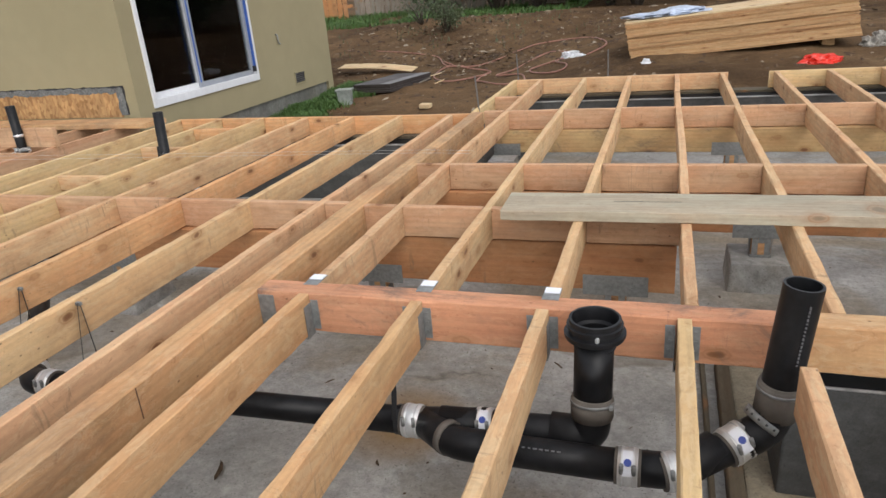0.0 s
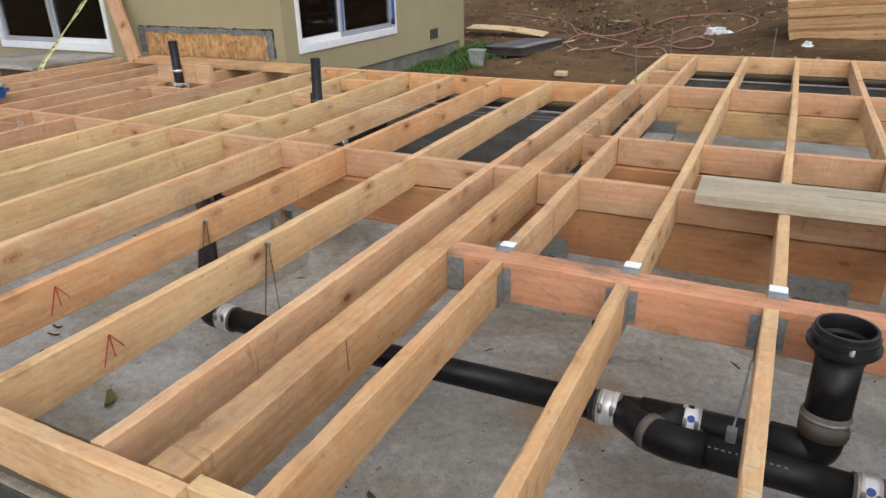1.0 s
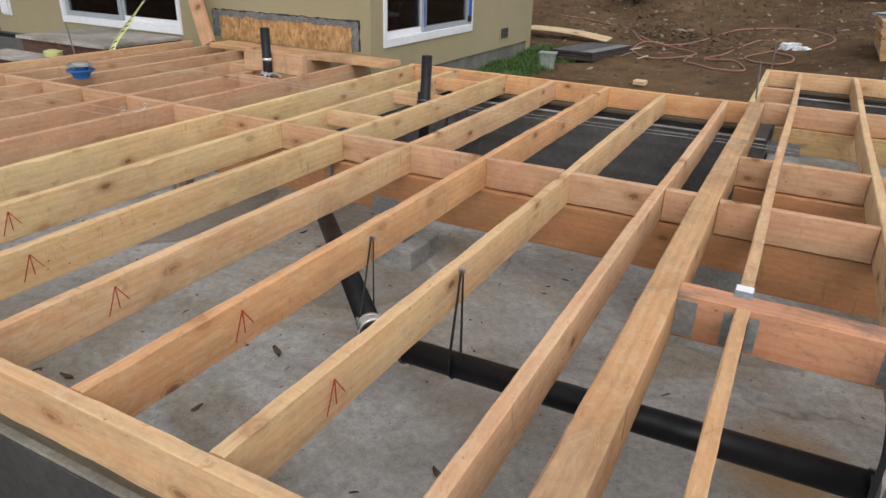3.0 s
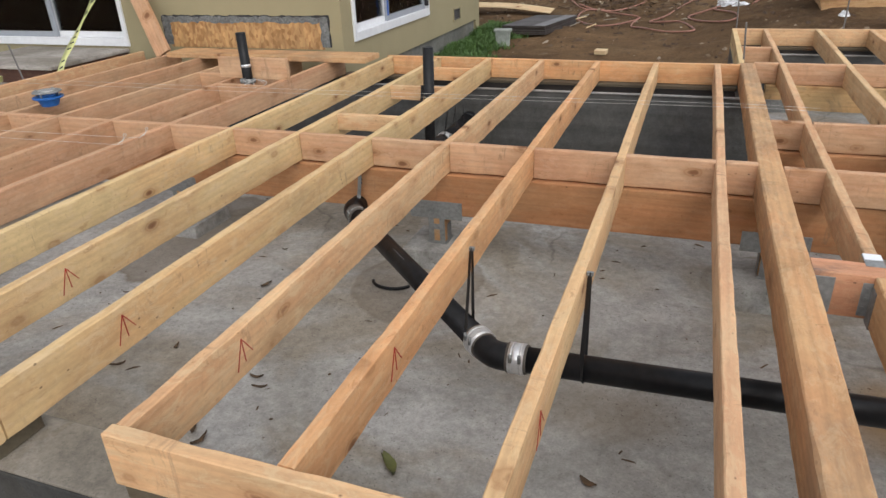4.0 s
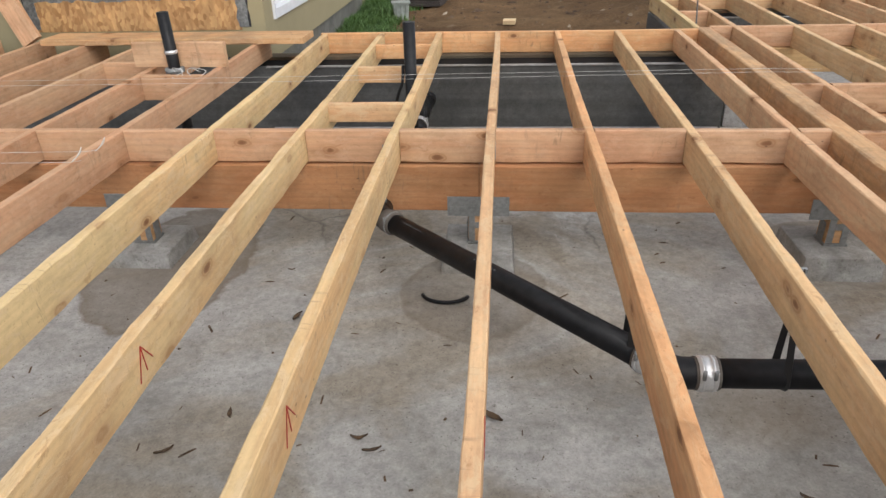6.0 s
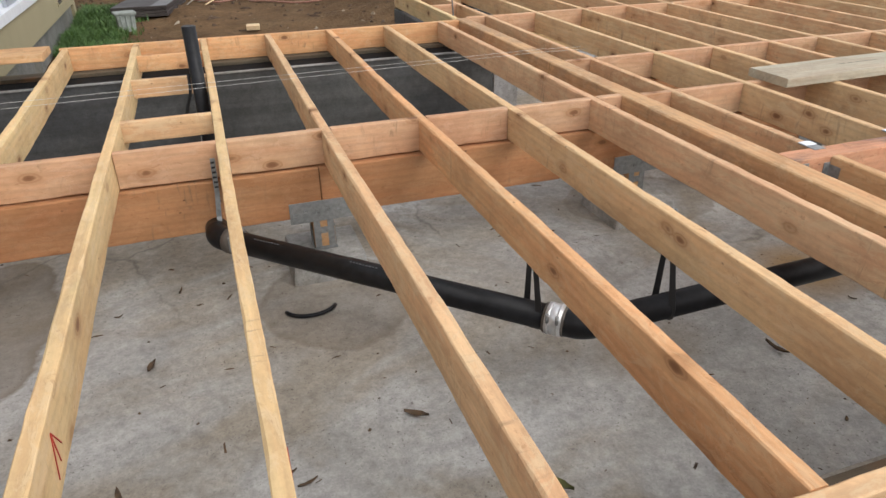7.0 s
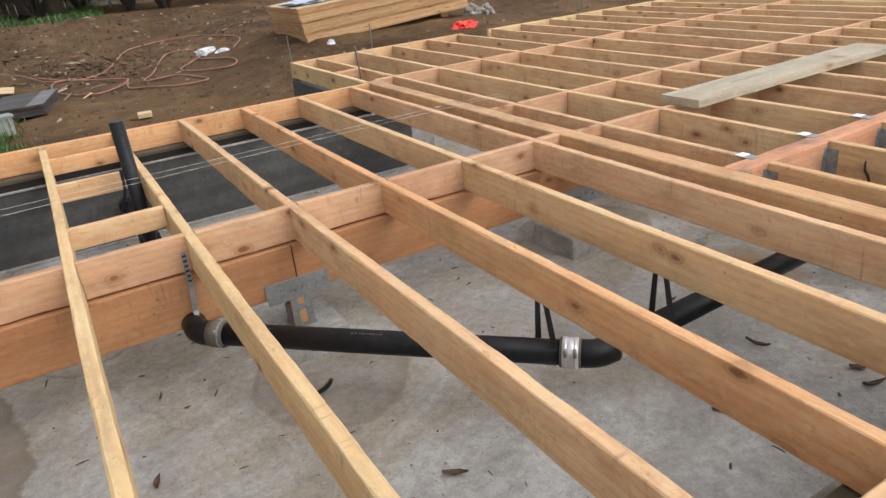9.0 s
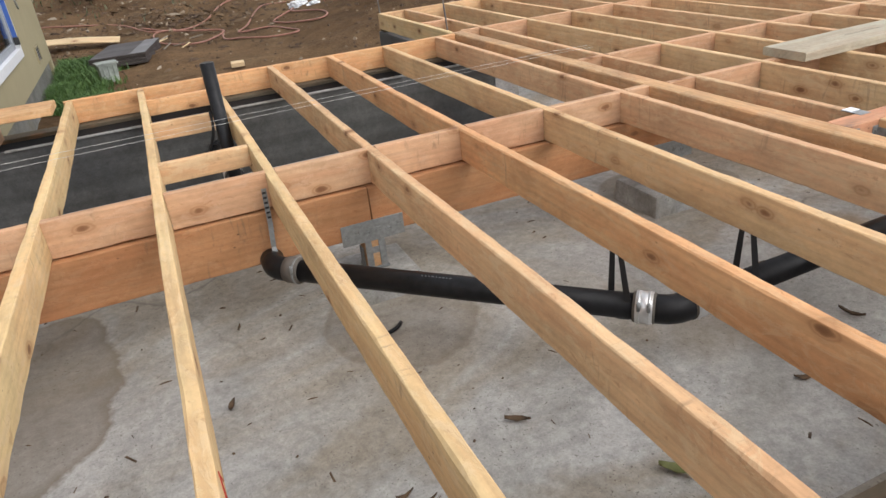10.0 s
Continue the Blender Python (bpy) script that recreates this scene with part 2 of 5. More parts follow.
def dirt_material():
    n = Nodes("brown_dirt", 0.95)
    n.bsdf.inputs["Specular IOR Level"].default_value = 0.08
    big = n.noise(0.35, 6.0, None, 0.5, 0.6)
    mid = n.noise(2.8, 8.0, None, 0.3, 0.7)
    fine = n.noise(38.0, 4.0, None, 0.0, 0.65)
    col = n.mix(n.ramp(big, (0.38, 0.0), (0.62, 1.0)), (0.068, 0.041, 0.022), (0.15, 0.092, 0.048))
    tan = n.noise(1.3, 7.0, None, 0.8, 0.7)
    col = n.mix(n.ramp(tan, (0.52, 0.0), (0.66, 0.6)), col, (0.18, 0.12, 0.066))
    col = n.mix(0.75, col, n.ramp(mid, (0.28, 0.5), (0.7, 1.35)), "MULTIPLY")
    col = n.mix(0.55, col, n.ramp(fine, (0.3, 0.55), (0.68, 1.35)), "MULTIPLY")
    chips = n.voronoi(24.0)
    gate = n.ramp(n.noise(1.1, 3.0), (0.48, 0.0), (0.6, 0.85))
    col = n.mix(n.mix(1.0, n.ramp(chips, (0.10, 1.0), (0.17, 0.0)), gate, "MULTIPLY"), col, (0.19, 0.135, 0.085))
    n.bump(n.mix(0.5, mid, fine), 0.8, 0.05)
    return n.done(col)


def stucco_material():
    n = Nodes("olive_stucco", 0.9)
    big, mid, fine = n.noise(0.8, 5.0), n.noise(6.0, 5.0), n.noise(120.0, 3.0)
    col = n.mix(n.ramp(big, (0.35, 0.0), (0.65, 1.0)), (0.27, 0.231, 0.134), (0.298, 0.254, 0.15))
    col = n.mix(0.2, col, n.ramp(mid, (0.3, 0.8), (0.7, 1.12)), "MULTIPLY")
    n.bump(n.mix(0.6, mid, fine), 0.4, 0.006)
    return n.done(col)


def plain_material(name, colour, rough=0.6, metal=0.0, vary=0.15, scale=18.0, bump=0.1, spec=0.5):
    n = Nodes(name, rough, metal)
    a, b = n.noise(scale, 5.0), n.noise(scale * 0.17, 4.0)
    col = n.mix(1.0, colour, n.ramp(a, (0.3, 1 - vary), (0.7, 1 + vary)), "MULTIPLY")
    col = n.mix(0.6, col, n.ramp(b, (0.3, 1 - vary), (0.7, 1 + vary)), "MULTIPLY")
    n.bump(a, bump, 0.002)
    n.bsdf.inputs["Specular IOR Level"].default_value = spec
    return n.done(col, n.ramp(b, (0.3, max(0.05, rough - 0.12)), (0.7, min(1.0, rough + 0.12))))


def osb_material():
    n = Nodes("strand_board", 0.7)
    cells = n.add("ShaderNodeTexVoronoi", Vector=n.mix(0.06, n.scaled(46, 14, 26), n.add("ShaderNodeTexNoise", Vector=n.coords, Scale=9.0).outputs["Color"]), Scale=1.0)
    tone = n.noise(6.0, 4.0, n.scaled(2.2, 1, 1))
    col = n.mix(n.ramp(cells.outputs["Color"], (0.2, 0.0), (0.8, 1.0)), (0.28, 0.14, 0.05), (0.48, 0.28, 0.115))
    col = n.mix(0.6, col, n.ramp(tone, (0.3, 0.6), (0.7, 1.25)), "MULTIPLY")
    n.bump(cells.outputs["Distance"], 0.4, 0.004)
    return n.done(col)


DIRT = dirt_material()
STUCCO = stucco_material()
OSB = osb_material()
ABS = plain_material("black_abs_pipe", (0.011, 0.011, 0.012), 0.42, vary=0.35, scale=30, spec=0.2)
STEEL = plain_material("galvanised_steel", (0.24, 0.245, 0.24), 0.6, 0.45, vary=0.2, scale=60)
BAND = plain_material("stainless_band", (0.68, 0.68, 0.675), 0.36, 0.6, vary=0.2)
RUBBER = plain_material("grey_rubber_sleeve", (0.125, 0.11, 0.095), 0.75, vary=0.25, spec=0.2)
STRAP = plain_material("black_plastic_strap", (0.012, 0.012, 0.013), 0.5)
WHITE_VINYL = plain_material("white_vinyl", (0.66, 0.67, 0.69), 0.4, vary=0.05)
GREY_FRAME = plain_material("grey_sash", (0.28, 0.30, 0.33), 0.4, vary=0.08)
BLUE_TAPE = plain_material("blue_tape", (0.03, 0.09, 0.33), 0.6)
BLUE_PLASTIC = plain_material("blue_plastic", (0.02, 0.11, 0.36), 0.4)
WHITE_PAPER = plain_material("white_label", (0.75, 0.76, 0.80), 0.6, vary=0.05)
LABEL_BLUE = plain_material("label_blue", (0.03, 0.06, 0.30), 0.5)
RED_INK = plain_material("red_crayon", (0.36, 0.035, 0.02), 0.8)
TAR_PAPER = plain_material("torn_grey_lath_edge", (0.13, 0.133, 0.13), 0.9, vary=0.4, scale=60, bump=0.5)
# near-black colour for the shade on the wall tops below rim and header
WALL_TOP_SHADE = plain_material("wall_top_shade_black", (0.012, 0.012, 0.012), 0.8, spec=0.1)
BLACK_PAPER = plain_material("black_paper", (0.02, 0.02, 0.022), 0.85)
STRING = plain_material("white_string", (0.55, 0.54, 0.51), 0.8)
HOSE = plain_material("red_brown_hose", (0.27, 0.125, 0.09), 0.55, vary=0.2)
RED_PLASTIC = plain_material("red_plastic", (0.62, 0.03, 0.015), 0.35)
WHITE_PLASTIC = plain_material("white_plastic_bag", (0.6, 0.61, 0.63), 0.4, vary=0.35, bump=0.4)
YELLOW_TAPE = plain_material("yellow_tape", (0.50, 0.51, 0.22), 0.4, vary=0.08)
DARK_INK = plain_material("dark_ink", (0.02, 0.02, 0.02), 0.7)
DRY_LEAF = plain_material("dry_leaf", (0.085, 0.05, 0.024), 0.8, vary=0.5)
STONE = plain_material("yard_stone", (0.27, 0.25, 0.22), 0.9, vary=0.3, bump=0.6)
CLOD = plain_material("dirt_clod", (0.12, 0.075, 0.045), 0.95, vary=0.4, bump=0.7)
DARK_PANEL = plain_material("dark_panel", (0.045, 0.036, 0.033), 0.6, vary=0.3)
RUST_ROD = plain_material("dull_threaded_rod", (0.17, 0.16, 0.155), 0.5, 0.7)
PLY_EDGE = lumber_material("plywood", [(0.40, 0.24, 0.115), (0.45, 0.28, 0.14), (0.34, 0.20, 0.095), (0.43, 0.25, 0.12)], scuff=0.2, stain=0.3)
PLY_TOP = lumber_material("plywood_face", [(0.56, 0.42, 0.25), (0.58, 0.44, 0.27)], scuff=0.1)
GREY_FENCE = lumber_material("fence_grey", [(0.20, 0.175, 0.145), (0.25, 0.22, 0.185)], scuff=0.05)
CEDAR_FENCE = lumber_material("fence_cedar", [(0.36, 0.16, 0.06), (0.42, 0.20, 0.08), (0.33, 0.17, 0.08)], scuff=0.1)
ROOM = plain_material("room_paint", (0.66, 0.56, 0.48), 0.9)
GREEN_BOX = plain_material("grey_green_box", (0.24, 0.26, 0.235), 0.7, vary=0.25)
TARP = plain_material("blue_grey_sheet", (0.40, 0.45, 0.55), 0.4, vary=0.3, bump=0.5)


def foliage_material(name, a, b):
    n = Nodes(name, 0.6)
    geo = n.add("ShaderNodeNewGeometry")
    col = n.mix(geo.outputs["Random Per Island"], a, b)
    return n.done(col)


GRASS = foliage_material("green_grass", (0.032, 0.085, 0.013), (0.08, 0.145, 0.03))
BUSH = foliage_material("dark_foliage", (0.016, 0.036, 0.012), (0.05, 0.085, 0.028))
WEED = foliage_material("weed_foliage", (0.04, 0.07, 0.025), (0.085, 0.095, 0.045))
BARK = plain_material("bark", (0.06, 0.045, 0.035), 0.95, vary=0.4, bump=0.7)


# ---- building helpers ----
rng = random.Random(7)


def mesh_of(name, verts, faces, mat, smooth=False):
    me = bpy.data.meshes.new(name)
    me.from_pydata(verts, [], faces)
    me.materials.append(mat)
    if smooth:
        me.shade_smooth()
    me.update()
    return me


def part(name, bm, mat, parent=None, label="", smooth=False):
    """One bmesh as one object, under a thing where one is given."""
    me = bpy.data.meshes.new(name)
    bmesh.ops.recalc_face_normals(bm, faces=bm.faces)
    bm.to_mesh(me)
    bm.free()
    me.materials.append(mat)
    if smooth:
        me.shade_smooth()
    ob = new(name, me)
    if parent:
        ob.parent = parent
    return tagged(ob, label)


def thing(name, label, category, group="", at=(0, 0, 0), kind=""):
    e = new(name)
    e.location = at
    e.empty_display_size = 0.05
    return tagged(e, label, category, group, kind)


def add_box(bm, x0, x1, y0, y1, z0, z1, bevel=0.0, m=None):
    made = bmesh.ops.create_cube(bm, size=1.0)["verts"]
    for v in made:
        v.co = Vector(((x0 + x1) / 2 + v.co.x * (x1 - x0), (y0 + y1) / 2 + v.co.y * (y1 - y0), (z0 + z1) / 2 + v.co.z * (z1 - z0)))
    if bevel:
        edges = list({e for v in made for e in v.link_edges})
        got = bmesh.ops.bevel(bm, geom=edges, offset=bevel, segments=2, affect="EDGES", profile=0.6)
        made = list({v for f in got["faces"] for v in f.verts} | {v for v in made if v.is_valid})
    if m is not None:
        bmesh.ops.transform(bm, matrix=m, verts=made)
    return made


def box(name, x0, x1, y0, y1, z0, z1, mat, parent=None, bevel=0.004, label="", m=None):
    bm = bmesh.new()
    add_box(bm, x0, x1, y0, y1, z0, z1, bevel, m)
    return part(name, bm, mat, parent, label)


def sawn(length, w, d, mat, seed, wane=0.004, sway=0.003):
    """A sawn member along local x: chamfered section, slightly crooked, its edges nicked."""
    r = random.Random(seed)
    n = max(4, int(length / 0.045))
    ph, ph2 = r.uniform(0, 6), r.uniform(0, 6)
    verts, faces = [], []
    for i in range(n + 1):
        x = -length / 2 + length * i / n
        sy = sway * math.sin(ph + 2.1 * x) + r.uniform(-0.0006, 0.0006)
        sz = 0.4 * sway * math.sin(ph2 + 1.7 * x)
        c = [min(w, d) * 0.02 + wane * (abs(noise.noise(Vector((x * 5 + seed * 3.1, k * 7.7, seed)))) * 2.0 + abs(noise.noise(Vector((x * 19 + seed * 1.7, k * 3.3, seed)))) * 1.1) for k in range(4)]
        h, v = w / 2, d / 2
        ring = [(-h + c[0], -v), (h - c[1], -v), (h, -v + c[1]), (h, v - c[2]), (h - c[2], v), (-h + c[3], v), (-h, v - c[3]), (-h, -v + c[0])]
        verts += [(x, a + sy, b + sz) for a, b in ring]
    for i in range(n):
        for k in range(8):
            a, b = i * 8 + k, i * 8 + (k + 1) % 8
            faces.append((a, a + 8, b + 8, b))
    faces += [tuple(range(8)), tuple(range(n * 8 + 7, n * 8 - 1, -1))]
    return mesh_of("lumber", verts, faces, mat)


seed_no = [0]


def member(name, p, q, w, d, mat, label="", category="", group="", parent=None, side=None, wane=0.004, sway=0.003):
    """A sawn member from p to q (its axis); w lies level, or along side where that is given."""
    seed_no[0] += 1
    p, q = Vector(p), Vector(q)
    run = q - p
    me = sawn(run.length, w, d, mat, seed_no[0], wane, sway)
    ob = new(name, me)
    ax = run.normalized()
    ay = Vector(side) if side else Vector((0, 0, 1)).cross(ax)
    ay = (ay - ax * ay.dot(ax)).normalized()
    ob.matrix_world = Matrix.Translation((p + q) / 2) @ Matrix((ax, ay, ax.cross(ay))).transposed().to_4x4()
    if parent:
        ob.parent = parent
    return tagged(ob, label, category, group)


def tube_rings(path, radii, sides=20, closed_ends=True):
    """Verts and faces of a tube through the points, with a radius at each."""
    pts = [Vector(p) for p in path]
    verts, faces = [], []
    up = Vector((0, 0, 1)) if abs((pts[1] - pts[0]).normalized().z) < 0.9 else Vector((1, 0, 0))
    for i, p in enumerate(pts):
        t = (pts[min(i + 1, len(pts) - 1)] - pts[max(i - 1, 0)]).normalized()
        a = (up - t * up.dot(t)).normalized()
        up = a
        b = t.cross(a)
        r = radii[i] if isinstance(radii, (list, tuple)) else radii
        verts += [tuple(p + (a * math.cos(s) + b * math.sin(s)) * r) for s in (2 * math.pi * k / sides for k in range(sides))]
    for i in range(len(pts) - 1):
        for k in range(sides):
            a, b = i * sides + k, i * sides + (k + 1) % sides
            faces.append((a, b, b + sides, a + sides))
    if closed_ends:
        faces += [tuple(range(sides - 1, -1, -1)), tuple(range((len(pts) - 1) * sides, len(pts) * sides))]
    return verts, faces


def tube(name, path, radii, mat, parent=None, sides=20, label="", closed_ends=True):
    v, f = tube_rings(path, radii, sides, closed_ends)
    me = mesh_of(name, v, f, mat)
    for poly in me.polygons:
        poly.use_smooth = len(poly.vertices) == 4
    ob = new(name, me)
    if parent:
        ob.parent = parent
    return tagged(ob, label)


def lathe(name, profile, mat, parent, m=None, sides=36, label=""):
    """A turned body from (radius, z) pairs about local z; open at both ends."""
    verts = [(r * math.cos(a), r * math.sin(a), z) for r, z in profile for a in (2 * math.pi * k / sides for k in range(sides))]
    faces = [(i * sides + k, i * sides + (k + 1) % sides, (i + 1) * sides + (k + 1) % sides, (i + 1) * sides + k) for i in range(len(profile) - 1) for k in range(sides)]
    me = mesh_of(name, verts, faces, mat, True)
    me.set_sharp_from_angle(angle=radians(35))
    ob = new(name, me)
    ob.parent = parent
    ob.matrix_basis = m or Matrix.Identity(4)
    return tagged(ob, label)


def bend(points, radius=0.09, steps=7):
    """The points with their corners rounded."""
    pts = [Vector(p) for p in points]
    out = [pts[0]]
    for a, b, c in zip(pts, pts[1:], pts[2:]):
        r = min(radius, (a - b).length * 0.45, (c - b).length * 0.45)
        s, e = b + (a - b).normalized() * r, b + (c - b).normalized() * r
        for i in range(steps + 1):
            u = i / steps
            out.append(s * (1 - u) ** 2 + b * 2 * u * (1 - u) + e * u * u)
    return out + [pts[-1]]


def smooth_path(points, per=8):
    """A Catmull-Rom curve through the points."""
    p = [Vector(q) for q in points]
    p = [2 * p[0] - p[1]] + p + [2 * p[-1] - p[-2]]
    out = []
    for i in range(1, len(p) - 2):
        for s in range(per):
            t = s / per
            a, b, c, d = p[i - 1], p[i], p[i + 1], p[i + 2]
            out.append(0.5 * (2 * b + (c - a) * t + (2 * a - 5 * b + 4 * c - d) * t * t + (3 * b - a - 3 * c + d) * t ** 3))
    return out + [p[-2]]


# ---- ground and foundation ----
STEP = 0.4064
SLAB_Z = -0.61


def pit(x, y):
    """1 inside the dug-out crawl space, 0 outside."""
    inside = (-8.0 < x < 10.4 and -2.1 < y < 2.12 and not (x < -2.1 and y > 2.05)) or (1.05 < x < 10.4 and 1.9 < y < 3.85)
    return 1.0 if inside else 0.0


def ease(t):
    t = max(0.0, min(1.0, t))
    return t * t * (3 - 2 * t)


def yard_height(x, y):
    """The yard: low by the house corner, higher to the right, rising to the fence."""
    far = -0.47 + 0.085 * max(0.0, min(y - 3.2, 4.5)) + 0.035 * max(0.0, min(y - 7.7, 14))
    left = far if y > 12.05 else -0.47 + 0.03 * max(0.0, min(y - 3.2, 4.3)) + 0.09 * max(0.0, min(y - 7.5, 4.55))
    right = far + 0.15 * max(0.0, min(1.0, (y - 3.95) / 0.9)) * max(0.0, min(1.0, (9.5 - y) / 3.0))
    h = left + (right - left) * ease(x / 2.2)
    if y < 0:
        h = -0.45
    near = ease((y - 6.5) / 3.0)
    h += (0.03 + 0.04 * near) * noise.noise(Vector((x * 0.5, y * 0.5, 3.0))) + 0.045 * noise.noise(Vector((x * 1.7, y * 1.7, 9.0))) + 0.022 * noise.noise(Vector((x * 5, y * 5, 1.0)))
    h += 0.2 * math.exp(-((x + 1.0) ** 2 / 9 + (y - 11.5) ** 2 / 2.5))
    if y > 30:
        h += 0.03 * (y - 30)
    return h


def ground_z(x, y):
    return -0.75 if pit(x, y) else yard_height(x, y)


def spread(lo, hi, fine, centre0, centre1):
    """Grid lines: fine within the centre stretch, growing outwards to lo and hi."""
    out = list(np.arange(centre0, centre1 + 1e-6, fine))
    s, v = fine, centre1
    while v < hi:
        s *= 1.22
        v += s
        out.append(v)
    s, v = fine, centre0
    while v > lo:
        s *= 1.22
        v -= s
        out.insert(0, v)
    return out


gx, gy = spread(-400, 400, 0.11, -5.0, 7.5), spread(-400, 600, 0.11, -2.9, 13.0)
gv = [(x, y, ground_z(x, y)) for y in gy for x in gx]
W = len(gx)
gf = [(j * W + i, j * W + i + 1, (j + 1) * W + i + 1, (j + 1) * W + i) for j in range(len(gy) - 1) for i in range(W - 1)]
ground = tagged(new("ground", mesh_of("ground", gv, gf, DIRT, True)), "bare brown dirt yard with clods and debris", "ground", kind="structure")

bm = bmesh.new()
add_box(bm, -8.0, 10.3, -2.12, 1.95, SLAB_Z - 0.1, SLAB_Z)
add_box(bm, 1.1, 10.3, 1.95, 3.6, SLAB_Z - 0.1, SLAB_Z)
slab = tagged(part("floor", bm, SLAB), "grey concrete crawl space slab with stains and cracks", "floor", kind="structure")


def stem(name, x0, x1, y0, y1, top, label, pale=None):
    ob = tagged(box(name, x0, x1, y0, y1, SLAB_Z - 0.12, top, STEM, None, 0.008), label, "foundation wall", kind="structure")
    if pale:
        box("ledge", *pale, EDGE, ob, 0.003, "pale cement line along the top edge")
    return ob


stem("wall_north", -8.0, 1.12, 1.87, 2.2, -0.168, "dark board-marked concrete foundation wall", (-2.0, 1.115, 1.860, 1.885, -0.174, -0.163))
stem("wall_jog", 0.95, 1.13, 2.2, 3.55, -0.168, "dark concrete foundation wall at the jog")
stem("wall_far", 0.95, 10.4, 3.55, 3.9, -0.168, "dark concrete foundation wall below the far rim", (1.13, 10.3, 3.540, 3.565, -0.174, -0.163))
# the wall's face is toned much darker than its cap
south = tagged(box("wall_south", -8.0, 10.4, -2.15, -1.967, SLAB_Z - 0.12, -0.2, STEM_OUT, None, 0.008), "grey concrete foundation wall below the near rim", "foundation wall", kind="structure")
box("wall_cap", -8.0, 10.4, -2.148, -1.962, -0.2, -0.19, LEDGE, south, 0.003, "brown-grey trowelled top")
stem("wall_side", 2.70, 6.2, -0.93, -0.62, -0.2, "dark concrete foundation wall below the header", (2.70, 6.19, -0.936, -0.925, -0.2005, -0.1945))
# thin black strips stand in for the shade between wall edge and rim
for nm, a in (("wall_top_north", (-8.0, 0.94, 1.886, 2.058, -0.169, -0.164)), ("wall_top_far", (1.14, 10.3, 3.566, 3.748, -0.169, -0.164)), ("wall_top_side", (2.705, 6.18, -0.924, -0.63, -0.201, -0.196))):
    tagged(box(nm, *a, WALL_TOP_SHADE, None, 0.001), "black strip painting the shade on top of the foundation wall", "membrane", kind="structure")
tagged(box("wall_skirt", -2.0, 1.1, 1.835, 1.869, SLAB_Z - 0.01, SLAB_Z + 0.015, EDGE, None, 0.006), "pale cement smear at the foot of the wall", "cement", kind="structure")
box("wall_block", 1.14, 1.33, 1.9, 2.08, SLAB_Z, -0.30, EDGE)
tagged(bpy.data.objects["wall_block"], "pale concrete block at the end of the wall", "concrete block", kind="structure")
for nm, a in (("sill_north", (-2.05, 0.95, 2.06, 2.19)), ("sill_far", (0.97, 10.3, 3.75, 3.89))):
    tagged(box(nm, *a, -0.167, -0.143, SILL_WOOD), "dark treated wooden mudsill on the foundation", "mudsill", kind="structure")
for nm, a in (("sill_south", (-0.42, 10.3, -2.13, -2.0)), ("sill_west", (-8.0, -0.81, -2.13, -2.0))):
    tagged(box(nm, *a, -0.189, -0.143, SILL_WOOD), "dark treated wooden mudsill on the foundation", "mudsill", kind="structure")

# ---- framing ----
JW, JD = 0.038, 0.14
JZ = -JD / 2
near_y, far_y, far2_y = -2.105, 2.13, 3.815
tones = {0: FIR_ORANGE, 1: FIR_HONEY, -1: FIR, -2: FIR_YELLOW, -3: FIR_YELLOW, -4: FIR_YELLOW, 2: FIR_PEACH, -5: FIR_PINK, -6: FIR_PINK, -7: FIR_PINK, -8: FIR_PINK, -9: FIR_PINK, -10: FIR, -11: FIR_YELLOW}


def joist(k, y0, y1, mat=None, x=None):
    x = STEP * k if x is None else x
    return member("floor_joist", (x, y0, JZ), (x, y1, JZ), JW, JD, mat or tones.get(k, FIR), "sawn fir floor joist on edge with mill stains", "joist", "floor joists")


joists = {}
for k in range(-13, 3):
    joists[k] = joist(k, near_y, far_y if k > -5 else 2.07 if k > -11 else 0.06)
for k in range(3, 25):
    joists[k] = joist(k, -0.866 if k < 9 else near_y, far2_y, None, 2.815 if k == 7 else None)
for k, x, wood in ((3, 1.228, FIR_TAN), (4, 1.622, FIR_TAN), (5, 2.018, FIR), (6, 2.412, FIR_YELLOW), (8, 3.25, FIR)):
    joist(k, near_y, -0.96, wood, x)
joist(7, near_y, -1.165, FIR, 2.69)
double = member("double_joist", (1.003, near_y, JZ - 0.005), (1.003, 2.2, JZ - 0.005), 0.092, 0.15, FIR_WEATHERED, "wide weathered stained fir joist with dirty top", "joist")
header = member("header", (1.05, -0.912, JZ), (2.655, -0.912, JZ), 0.089, JD, FIR_RED, "wet reddish fir header between joists", "header", "headers")
header2 = member("header", (2.657, -0.912, JZ), (3.64, -0.912, JZ), 0.089, JD, FIR_TAN, "pale fir header piece over the side wall", "header", "headers")
box("vent_slot", 0.19, 0.25, -0.0465, -0.043, -0.068, -0.056, BLACK_PAPER, header2, 0, "dark notch along the lower edge")
for x0, x1 in ((-5.3, -0.458), (-0.455, 2.41)):
    member("girder", (x0, 0, -0.252), (x1, 0, -0.252), 0.089, 0.21, FIR_GIRDER, "reddish brown fir girder under the joists", "girder", "girders")
member("girder", (1.055, 0.70, -0.242), (10.2, 0.70, -0.242), 0.089, 0.19, FIR_GIRDER, "reddish brown fir girder under the joists", "girder", "girders")
member("girder", (1.14, 2.24, -0.228), (10.2, 2.24, -0.228), 0.089, 0.165, FIR_STAINED, "mould-stained fir girder under the joists", "girder", "girders")


